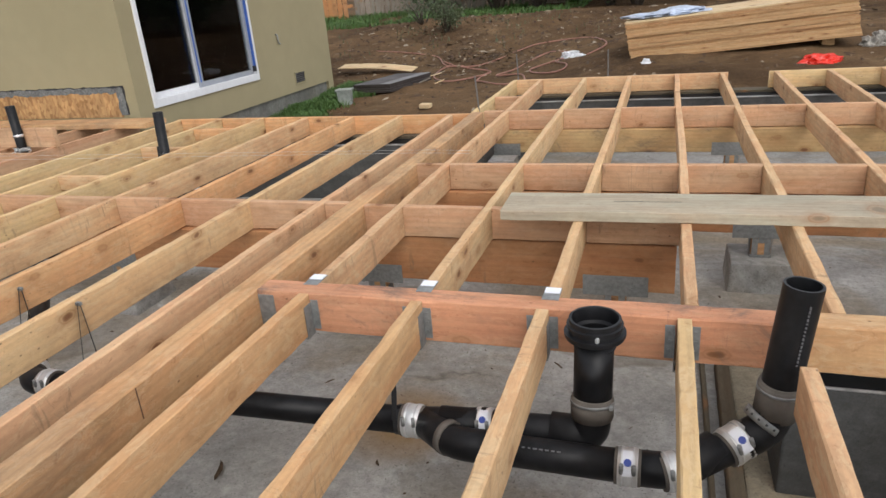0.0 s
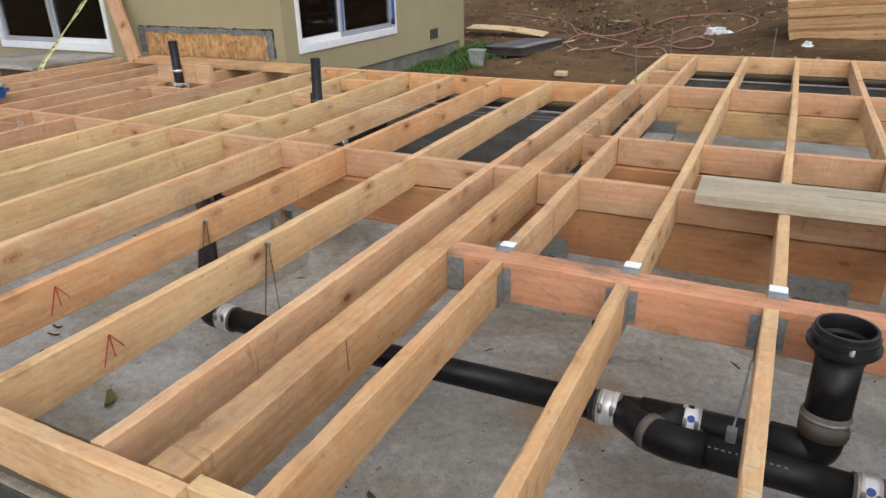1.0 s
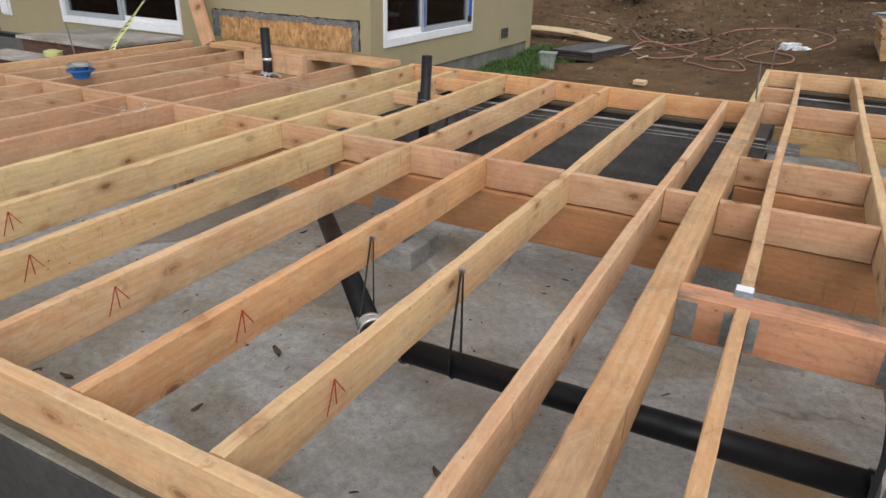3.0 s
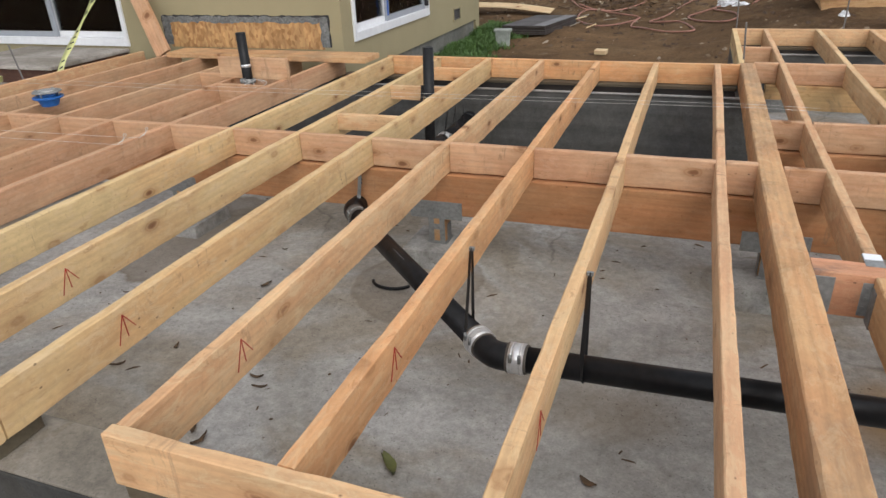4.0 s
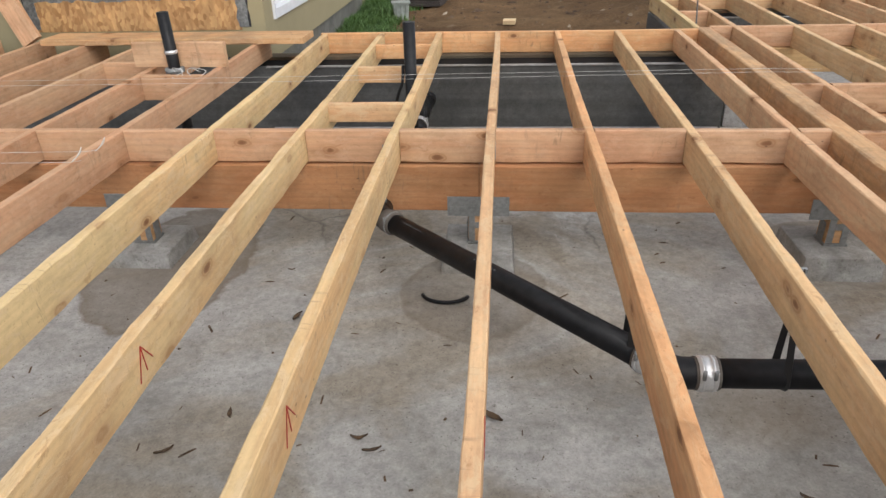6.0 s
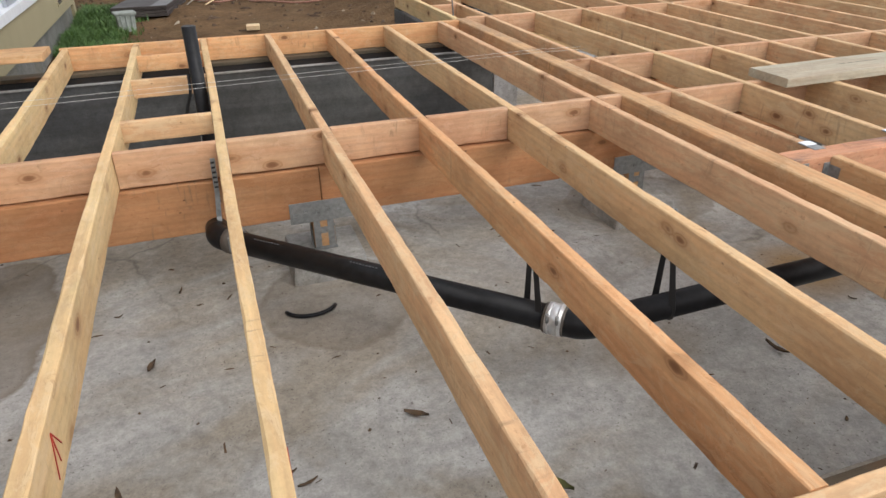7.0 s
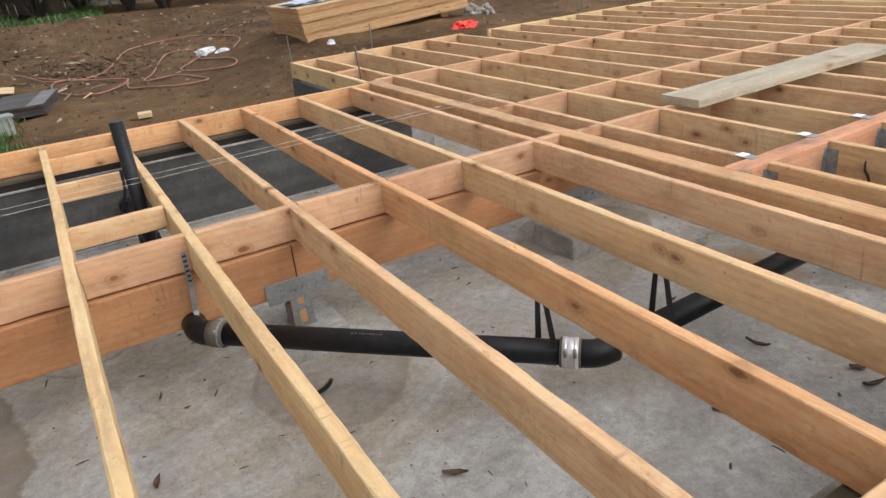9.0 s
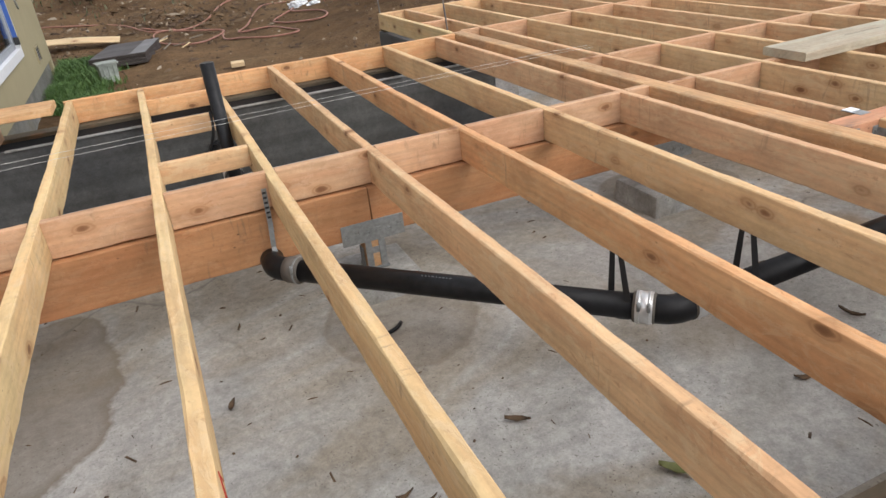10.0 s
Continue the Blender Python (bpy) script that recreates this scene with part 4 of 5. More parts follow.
for y, dx in ((1.33, -0.02), (1.50, 0.0), (1.05, -0.11)):
    hang = thing("pipe_strap", "black plastic strap hanging a drain pipe from a joist", "pipe strap", "pipe straps")
    loop = [(-0.865 + (R3 + 0.003) * math.cos(a), y + 0.02, -0.372 + (R3 + 0.003) * math.sin(a)) for a in [radians(170 + 20 * i) for i in range(11)]]
    top = (-0.836, y, -0.08) if dx > -0.1 else (-0.836, y + 0.2, -0.09)
    hanging_strap([(top[0] - 0.004, top[1] - 0.05, top[2])] + loop + [(top[0], top[1] + 0.03, top[2])], [0.007] + [0.015] * 11 + [0.007], 0.002, hang, STRAP, "band", "", (0, 1, 0))
buckle = thing("pipe_strap", "slack black strap with a pale buckle beside a vent pipe", "pipe strap", "pipe straps")
hanging_strap(smooth_path([(-0.912, 0.985, 0.04), (-0.918, 0.975, -0.05), (-0.945, 0.96, -0.12), (-0.955, 0.95, -0.18), (-0.93, 0.945, -0.21), (-0.905, 0.95, -0.17)], 4), 0.02, 0.002, buckle, STRAP, "band", "", (0.7, 0.7, 0))
box("buckle", -0.94, -0.912, 0.93, 0.944, -0.2, -0.178, BAND, buckle, 0.002, "pale metal buckle")
vent2p = thing("vent_pipe", "black plastic vent pipe strapped to a short board", "pipe", "vent pipes")
tube("pipe", [(-2.290, 1.127, -0.550), (-2.290, 1.127, 0.000), (-2.300, 1.137, 0.317)], 0.034, ABS, vent2p, 24)
# again a dark disc for the shaded inside of the pipe mouth
tube("bore", [(-2.300, 1.137, 0.317), (-2.300, 1.137, 0.318)], 0.028, DARK_INK, vent2p, 20)
tube("clamp", [(-2.292, 1.130, 0.085), (-2.293, 1.131, 0.105)], 0.038, BAND, vent2p, 24, "steel clamp")
tube("collar", [(-2.290, 1.127, -0.020), (-2.290, 1.127, 0.005)], 0.055, STEEL, vent2p, 20, "grey metal flashing collar")

# wye, closet bend and riser beyond the first coupling
W0 = P2 + d12 * 0.02
tube("wye", bend([W0, (1.778, -1.137, -0.31), (1.880, -1.132, -0.300)], 0.03), R3 + 0.005, ABS, drain, 28)
tube("branch_pipe", bend([(1.737, -1.137, -0.301), (2.064, -1.127, -0.298), (2.177, -1.122, -0.293)], 0.05), R3, ABS, drain, 28)
coupling(drain, (1.872, -1.131, -0.303), (1, 0.03, 0.01), R3, True, 0.05)
tube("closet_bend", bend([(2.064, -1.126, -0.298), (2.180, -1.122, -0.303), (2.180, -1.122, -0.2)], 0.09), 0.052, ABS, drain, 28)
tube("closet_pipe", [(2.180, -1.120, -0.225), (2.182, -1.088, -0.02)], 0.0535, ABS, drain, 30)
cc = coupling(drain, (2.180, -1.119, -0.208), (0, 0.15, 1), 0.0535, False, 0.05, False)
FX, FY = 2.183, -1.085
lathe("closet_flange", [(0.058, -0.03), (0.062, -0.012), (0.088, -0.006), (0.091, 0.0), (0.091, 0.011), (0.078, 0.0125), (0.078, 0.026), (0.083, 0.028), (0.083, 0.036), (0.077, 0.038), (0.077, 0.053), (0.0755, 0.055), (0.069, 0.055), (0.067, 0.05), (0.066, 0.012), (0.057, 0.004), (0.056, -0.1)], ABS, drain, pose(FX, FY, 0.002) @ Matrix.Scale(0.91, 4), 40, "black closet flange ring")
tube("plug", [(FX, FY, -0.035), (FX, FY, -0.033)], 0.057, STRAP, drain, 30)
for a in (40, 160, 280):
    x, y = FX + 0.071 * math.cos(radians(a)), FY + 0.071 * math.sin(radians(a))
    tube("flange_bolt", [(x, y, 0.0), (x, y, 0.03)], 0.006, STEEL, drain, 8)
tube("front_elbow", bend([(1.69, -1.142, -0.316), (1.799, -1.224, -0.312), (1.921, -1.229, -0.306)], 0.08), R3 + 0.005, ABS, drain, 28)
tube("pipe", [(1.880, -1.229, -0.306), (2.289, -1.229, -0.310)], R3 + 0.002, ABS, drain, 28)
tube("gasket", [(1.768, -1.196, -0.313), (1.79, -1.209, -0.312)], R3 + 0.0095, RUBBER, drain, 28, "dull grey rubber ring")
coupling(drain, (2.284, -1.229, -0.310), (1, 0, 0), R3 + 0.003)
tube("elbow", bend([(2.279, -1.229, -0.310), (2.412, -1.224, -0.310), (2.504, -1.153, -0.270)], 0.1), R3 + 0.005, ABS, drain, 28)
tube("pipe", [(2.432, -1.209, -0.303), (2.57, -1.122, -0.262)], R3, ABS, drain, 28)
coupling(drain, (2.397, -1.224, -0.308), (1, 0.35, 0.12), R3 + 0.003, False, 0.05)
coupling(drain, (2.552, -1.130, -0.268), (0.72, 0.5, 0.3), R3 + 0.003, True, 0.062)
tube("riser_elbow", bend([(2.545, -1.135, -0.272), (2.635, -1.09, -0.232), (2.649, -1.085, -0.1)], 0.09), R3 + 0.006, ABS, drain, 28)
coupling(drain, (2.647, -1.085, -0.146), (0.06, 0.0, 1), R3 + 0.006, False, 0.085, False)
lathe("riser_pipe", [(0.047, 0.0), (0.047, 0.306), (0.0465, 0.308), (0.0405, 0.308), (0.040, 0.306), (0.040, 0.02)], ABS, drain, pose(2.648, -1.085, -0.128, 0, 5.0, 0), 36, "black riser pipe with open end")
tube("plug", [(2.658, -1.085, -0.02), (2.6581, -1.085, -0.018)], 0.0405, STRAP, drain, 24)


def pipe_strap(x, y, z, r, top_y, top_z, xo, mat=STRAP):
    """A strap nailed on a joist's face, looped round the pipe."""
    root = thing("pipe_strap", "black plastic strap hanging a drain pipe from a joist", "pipe strap", "pipe straps")
    loop = [(x + xo, y + (r + 0.003) * math.cos(a), z + (r + 0.003) * math.sin(a)) for a in [radians(170 + 20 * i) for i in range(11)]]
    hanging_strap([(x + xo, top_y - 0.003, top_z)] + loop + [(x + xo + 0.003, top_y + 0.004, top_z - 0.006)], [0.012] + [0.021] * 11 + [0.012], 0.002, root, mat, "band", "", (0.7, -0.7, 0))
    box("nail", x + xo - 0.008, x + xo + 0.012, top_y - 0.006, top_y + 0.006, top_z - 0.012, top_z, STEEL, root, 0.001)
    return root


pipe_strap(0.0, -1.04, -0.343, R3, -1.0, -0.035, 0.028)
pipe_strap(STEP, -1.145, -0.337, R3, -1.12, -0.01, 0.03)
steel = thing("pipe_strap", "perforated steel strap holding the pipe elbow below the girder", "pipe strap", "pipe straps")
hanging_strap([(-0.855, -0.052, -0.05), (-0.86, -0.055, -0.2), (-0.868, -0.065, -0.285), (-0.868, -0.12, -0.396), (-0.87, -0.19, -0.34)], 0.019, 0.002, steel, STEEL, "band")
for i in range(9):
    box("hole", -0.8645, -0.8505, -0.0555, -0.0532, -0.07 - 0.02 * i, -0.062 - 0.02 * i, DARK_INK, steel, 0)
chain = thing("pipe_strap", "thin steel strap holding a pipe coupling", "pipe strap", "pipe straps")
hanging_strap([(1.99, -1.14, -0.06), (1.985, -1.18, -0.15), (1.975, -1.215, -0.24)], 0.005, 0.003, chain, STEEL, "wire")
box("tab", 1.962, 1.987, -1.23, -1.205, -0.262, -0.225, STEEL, chain, 0.002)
riser_strap = thing("pipe_strap", "perforated steel strap round the riser elbow", "pipe strap", "pipe straps")
tube("band", [(2.612, -1.096, -0.222), (2.624, -1.09, -0.206)], 0.0535, STEEL, riser_strap, 26)
for i in range(9):
    a = radians(150 + 24 * i)
    ax = Vector((0.012, 0.007, 0.017)).normalized()
    e1 = ax.orthogonal().normalized()
    e2 = ax.cross(e1)
    p = Vector((2.618, -1.093, -0.214)) + (e1 * math.cos(a) + e2 * math.sin(a)) * 0.0535
    tube("hole", [p, p + (e1 * math.cos(a) + e2 * math.sin(a)) * 0.0006], 0.0035, DARK_INK, riser_strap, 8)

loose = thing("pipe_strap", "loose end of a black plastic strap curling off the pipe", "pipe strap", "pipe straps")
curl = [(1.605, -1.138 + (R3 + 0.003) * math.cos(a), -0.318 + (R3 + 0.003) * math.sin(a)) for a in [radians(80 - 24 * i) for i in range(15)]]
curl += smooth_path([(1.604, -1.185, -0.29), (1.606, -1.165, -0.2), (1.597, -1.145, -0.12), (1.588, -1.13, -0.085), (1.585, -1.128, -0.045)], 5)
hanging_strap(curl, [0.016] * (len(curl) - 4) + [0.013, 0.011, 0.013, 0.003], 0.002, loose, STRAP, "band")

# ---- marks, strings, rods and small things on the frame ----
def arrow_mark(k, y, z=-0.065, s=0.076):
    """A red crayon arrow on a joist's face."""
    j = joists[k]
    u = y - j.matrix_basis.translation.y
    w = z - j.matrix_basis.translation.z
    bm = bmesh.new()
    for du, dw in ((-0.45, -1.1), (0.05, -0.95), (0.5, -0.75)):
        a, b = Vector((u, 0, w + s * 0.5)), Vector((u + du * s, 0, w + s * 0.5 + dw * s))
        d = (b - a)
        m = Matrix.Translation((a + b) / 2 + Vector((0, -JW / 2 - 0.0036, 0))) @ pose(0, 0, 0, 0, -math.degrees(math.atan2(d.z, d.x)), 0)
        add_box(bm, -d.length / 2, d.length / 2, -0.0008, 0.0008, -0.0013, 0.0013, 0, m)
    part("layout_mark", bm, RED_INK, j, "red crayon arrow")


for k, y in ((1, -1.765), (0, -1.63), (-1, -1.71), (-2, -1.7), (-3, -1.515)):
    arrow_mark(k, y)
bm = bmesh.new()
for u, tall in ((-0.008, 0.1), (0.026, 0.1)):
    add_box(bm, -1.545 + u - 0.002 - 0.0475, -1.545 + u + 0.002 - 0.0475, -0.0492, -0.0475, 0.074 - tall, 0.07)
part("pencil_mark", bm, plain_material("pencil", (0.11, 0.055, 0.03), 0.8), double, "two dark pencil lines across the face")

for y0, y1 in ((0.76, 0.93), (0.87, 1.0)):
    st = thing("mason_string", "white mason's string pulled tight across the joists", "string", "strings")
    tube("line", [(-4.05, y0 - 0.05, 0.004), (-2.0, y0, 0.006), (1.02, y1, 0.004), (1.3, y1 - 0.02, 0.003)], 0.0007, STRING, st, 6)
for y0 in (-0.34, -0.46):
    st = thing("mason_string", "white mason's string pulled tight across the joists", "string", "strings")
    tube("line", [(-5.0, y0 - 0.1, 0.004), (-2.02, y0 + 0.05, 0.004), (-1.98, y0 + 0.06, 0.008)], 0.0007, STRING, st, 6)


def rod(x, y, z0, z1, lean=0.0):
    root = thing("threaded_rod", "dull steel threaded anchor rod standing by the rim", "rod", "anchor rods", (x, y, z0))
    n = int((z1 - z0) / 0.006)
    pts = [(lean * i / n, 0, (z1 - z0) * i / n) for i in range(n + 1)]
    tube("shaft", pts, [0.0068 if i % 2 else 0.0058 for i in range(n + 1)], RUST_ROD, root, 8)
    return root


rod(0.99, 3.89, -0.19, 0.235, -0.02)
rod(1.83, 3.89, -0.19, 0.24)
rod(0.985, 2.33, -0.02, 0.25, -0.02)
rod(4.6, 3.89, -0.19, 0.2)
rod(-4.13, 0.89, -0.14, 0.24, -0.07)

# blue floor drain body standing on a joist
drain_cap = thing("floor_drain", "blue plastic floor drain body standing on the joists", "floor drain", at=(-3.125, 0.205, 0.0))
lathe("bowl", [(0.0, 0.001), (0.05, 0.001), (0.056, 0.02), (0.066, 0.04), (0.07, 0.046), (0.088, 0.048), (0.09, 0.052), (0.09, 0.058), (0.085, 0.061), (0.062, 0.061), (0.0, 0.055)], BLUE_PLASTIC, drain_cap, None, 32)
tube("neck", [(0, 0, 0.055), (0, 0, 0.085)], 0.05, BLUE_PLASTIC, drain_cap, 24)
lathe("clamp_ring", [(0.0, 0.084), (0.08, 0.083), (0.086, 0.086), (0.086, 0.09), (0.08, 0.094), (0.055, 0.093), (0.0, 0.092)], STEEL, drain_cap, None, 32, "grey metal clamp ring")
tube("strainer", [(0, 0, 0.093), (0, 0, 0.097)], 0.05, BAND, drain_cap, 24, "pale round strainer")
for a in (20, 110, 200, 290):
    x, y = 0.072 * math.cos(radians(a)), 0.072 * math.sin(radians(a))
    tube("bolt", [(x, y, 0.05), (x, y, 0.102)], 0.005, STEEL, drain_cap, 8)

# yellow barrier tape
tape = thing("barrier_tape", "yellow and black barrier tape hanging down to the frame", "tape")
tp = smooth_path([(-4.23, 1.25, -0.12), (-4.22, 1.34, 0.03), (-4.25, 1.5, 0.15), (-4.285, 1.67, 0.275), (-4.345, 1.98, 0.505), (-4.39, 2.11, 0.66), (-4.41, 2.14, 1.5)], 6)
verts, faces = [], []
for i, p in enumerate(tp):
    a = 0.5 + 0.6 * math.sin(i * 0.28)
    w = Vector((math.cos(a), math.sin(a) * 0.5, 0.25)) * (0.042 - 0.026 * math.exp(-((i - 19) / 3) ** 2))
    verts += [tuple(p - w), tuple(p + w), tuple(p + w + Vector((0, 0.001, 0))), tuple(p - w + Vector((0, 0.001, 0)))]
    if i:
        b = (i - 1) * 4
        faces += [(b + k, b + (k + 1) % 4, b + 4 + (k + 1) % 4, b + 4 + k) for k in range(4)]
strip = new("strip", mesh_of("strip", verts, faces, YELLOW_TAPE, True))
strip.parent = tape
for i in range(2, len(tp) - 2, 2):
    a, b = Vector(verts[i * 4]), Vector(verts[i * 4 + 1])
    c, d = Vector(verts[(i + 1) * 4]), Vector(verts[(i + 1) * 4 + 1])
    if i % 10 == 8:
        continue
    q = [a.lerp(b, 0.25).lerp(c.lerp(d, 0.25), 0.1), a.lerp(b, 0.75).lerp(c.lerp(d, 0.75), 0.1), a.lerp(b, 0.75).lerp(c.lerp(d, 0.75), 0.7), a.lerp(b, 0.25).lerp(c.lerp(d, 0.25), 0.7)]
    off = Vector((0, -0.0015, 0))
    ob = new("print_bar", mesh_of("print_bar", [tuple(v + off) for v in q] + [tuple(v + off * 0.6) for v in q], [(0, 1, 2, 3), (7, 6, 5, 4), (0, 4, 5, 1), (1, 5, 6, 2), (2, 6, 7, 3), (3, 7, 4, 0)], DARK_INK))
    ob.parent = tape
coil = thing("tape_coil", "small coil of yellow tape lying on the frame", "tape", at=(-4.85, 1.16, -0.1285))
for i in range(4):
    tube("turn", [(0.07 * math.cos(a) * (1 + 0.06 * i), 0.07 * math.sin(a), 0.012 + 0.012 * i + 0.004 * math.sin(3 * a)) for a in [2 * math.pi * s / 20 for s in range(21)]], 0.007, YELLOW_TAPE, coil, 6)

# cable ends at the strapped vent pipe
wire = thing("wire_ends", "white wire ends curling at the vent pipe's foot", "wire")
for i in range(4):
    r = random.Random(i + 40)
    p0 = Vector((-2.25 + 0.05 * i, 1.04, 0.0))
    tube("wire", smooth_path([p0, p0 + Vector((r.uniform(-0.03, 0.05), -0.03, 0.03)), p0 + Vector((r.uniform(0, 0.09), -0.06, 0.02)), p0 + Vector((r.uniform(0.02, 0.1), -0.09, -0.01))], 5), 0.0018, STRING, wire, 5)
for x, y in ((-1.99, -0.28), (-2.02, -0.40)):
    knot = thing("string_knot", "loose white string end tied to a nail", "string", "string ends")
    tube("line", smooth_path([(x, y, 0.002), (x + 0.03, y + 0.02, 0.03), (x + 0.05, y + 0.0, 0.055), (x + 0.02, y + 0.05, 0.04), (x + 0.0, y + 0.03, 0.005)], 5), 0.0016, STRING, knot, 5)

# form boards and ledge on the slab beside the side wall
tagged(box("footing_ledge", 2.62, 2.845, -1.87, -0.2, SLAB_Z, -0.575, concrete_material("ledge_warm", (0.31, 0.27, 0.2), (0.2, 0.17, 0.12), (0.26, 0.19, 0.11)), None, 0.01), "brown stained concrete ledge beside the foundation wall", "footing", kind="structure")
member("form_board", (2.59, -1.86, -0.58), (2.592, -0.2, -0.58), 0.05, 0.06, SILL_WOOD, "stained form board lying on the slab", "board")
member("form_board", (2.525, -1.86, -0.592), (2.522, -0.15, -0.592), 0.018, 0.035, SILL_WOOD, "thin dark strip lying on the slab", "board")

# ---- litter on the slab ----
def leaf_mesh(seed, L, w, curl):
    r = random.Random(seed)
    verts, faces = [], []
    n = 7
    for i in range(n + 1):
        t = i / n
        half = w * math.sin(math.pi * min(1, t * 0.93 + 0.07)) ** 0.8
        z = curl * (2 * t - 1) ** 2 + 0.004
        x = L * (t - 0.5)
        y = 0.22 * L * math.sin(t * 2.2 + seed)
        for s in (-1, 0, 1):
            verts.append((x, y + s * half, z + abs(s) * curl * (0.5 + 0.3 * r.random())))
    for i in range(n):
        for s in (0, 1):
            a = i * 3 + s
            faces.append((a, a + 1, a + 4, a + 3))
    m = len(verts)
    verts += [(x, y, z + 0.0012) for x, y, z in verts]
    faces += [tuple(m + k for k in reversed(f)) for f in faces]
    return mesh_of("leaf", verts, faces, DRY_LEAF, True)


leaf_shapes = [leaf_mesh(s, 0.085 + 0.02 * (s % 3), 0.014 + 0.004 * (s % 2), 0.012 + 0.005 * (s % 3)) for s in range(5)]
GREEN_LEAF = plain_material("green_leaf", (0.11, 0.115, 0.03), 0.7, vary=0.4)
spots = [(-1.16, -0.54, 60, 1.0), (-0.38, -1.09, -20, 1.0), (0.92, -1.19, -50, 0.9), (0.5, -1.35, -10, 0.9), (-0.79, -1.18, 0, 0.7), (-0.38, -1.49, 75, 0.8), (-1.23, -1.1, 120, 0.6), (-0.74, -1.24, 40, 0.6), (-1.8, -0.78, 30, 0.45), (-1.75, -1.43, 80, 0.7), (-1.13, -0.66, 10, 0.3), (0.95, -0.76, 15, 0.6), (-1.07, -0.04, 100, 0.5), (-1.0, -0.17, 30, 0.35), (-1.3, -0.15, 5, 0.4), (1.45, -1.02, 110, 0.5), (1.05, -1.51, -30, 1.0), (1.0, -1.58, 5, 1.0), (0.86, -1.54, 60, 0.4), (-0.78, -1.55, 70, 0.9), (-0.82, -1.51, 100, 0.9), (-0.93, -1.6, 20, 0.8), (-1.38, -1.28, 60, 0.6)]
for i, (x, y, a, s) in enumerate(spots):
    leaf = new("dry_leaf", leaf_shapes[i % 5])
    leaf.matrix_world = pose(x, y, SLAB_Z + 0.001, 0, 0, a) @ Matrix.Scale(0.75 * s, 4)
    tagged(leaf, "curled dry brown leaf lying on the slab", "leaf", "dry leaves")
green = new("fallen_leaf", mesh_of("fallen_leaf", [tuple(v.co) for v in leaf_shapes[1].vertices], [tuple(p.vertices) for p in leaf_shapes[1].polygons], GREEN_LEAF, True))
green.matrix_world = pose(-0.11, -1.49, SLAB_Z + 0.001, 0, 0, -35)
tagged(green, "half-green fallen leaf lying on the slab", "leaf", "dry leaves")
offcut = thing("pipe_offcut", "curved black strip of plastic lying on the slab", "plastic strip", at=(-0.585, -0.335, SLAB_Z))
tube("strip", [(0.1 * math.cos(a), 0.075 * math.sin(a), 0.009) for a in [radians(195 + 12 * i) for i in range(13)]], 0.008, ABS, offcut, 8)

verts, faces = [], []
lr = random.Random(5)
for i in range(420):
    x, y = lr.uniform(-2.4, 3.2), lr.uniform(-1.85, 1.84)
    s = lr.choice((0.0018, 0.0022, 0.003, 0.004, 0.005))
    L = s * lr.choice((1, 1.5, 3, 6))
    a = lr.uniform(0, 6.3)
    c, d = math.cos(a), math.sin(a)
    b = len(verts)
    for ux, uy, uz in ((-1, -1, 0), (1, -0.6, 0), (0.8, 1, 0), (-0.9, 0.7, 0), (0.1, 0, 1.2)):
        px, py = ux * L, uy * s
        verts.append((x + px * c - py * d, y + px * d + py * c, SLAB_Z + uz * s))
    faces += [(b, b + 1, b + 4), (b + 1, b + 2, b + 4), (b + 2, b + 3, b + 4), (b + 3, b, b + 4)]
tagged(new("slab_litter", mesh_of("slab_litter", verts, faces, DRY_LEAF)), "fine wood chips and grit scattered on the slab", "litter", kind="stuff")

# ---- the yard ----
def on_ground(x, y):
    return ground_z(x, y)


def lay(pts, lift=0.012):
    return [(x, y, on_ground(x, y) + lift) for x, y in pts]


hose = thing("air_hose", "long red-brown air hose lying in loops on the dirt", "hose")
tube("hose_run", smooth_path(lay([(-3.48, 9.58), (-2.46, 9.27), (-1.77, 8.92), (-1.33, 8.55), (-1.01, 7.93), (-0.54, 7.81), (-0.24, 8.11), (0.03, 8.85), (0.3, 9.24), (1.01, 9.19), (1.35, 8.59), (1.51, 7.65), (1.29, 7.2)], 0.012), 8), 0.011, HOSE, hose, 10)
tube("hose_run", smooth_path(lay([(-0.68, 7.81), (-0.91, 7.75), (-0.99, 7.5), (-0.91, 6.97), (-0.59, 6.52), (-0.32, 6.77), (-0.12, 7.27), (-0.48, 7.56), (-0.83, 7.85), (-1.1, 8.1)], 0.02), 8), 0.011, HOSE, hose, 10)
tube("hose_run", smooth_path(lay([(-0.14, 7.19), (-0.18, 6.67), (-0.01, 6.34), (0.31, 6.03), (0.6, 5.92), (0.57, 6.31), (0.4, 6.79), (0.04, 6.94), (0.22, 7.38), (0.46, 8.0), (0.63, 8.23), (0.9, 7.98)], 0.018), 8), 0.011, HOSE, hose, 10)
tube("hose_run", smooth_path(lay([(0.93, 7.59), (0.84, 7.24), (1.07, 6.68), (1.08, 6.31), (0.93, 6.22), (0.65, 6.58), (0.52, 6.98), (0.61, 7.21), (0.85, 7.4)], 0.022), 8), 0.011, HOSE, hose, 10)


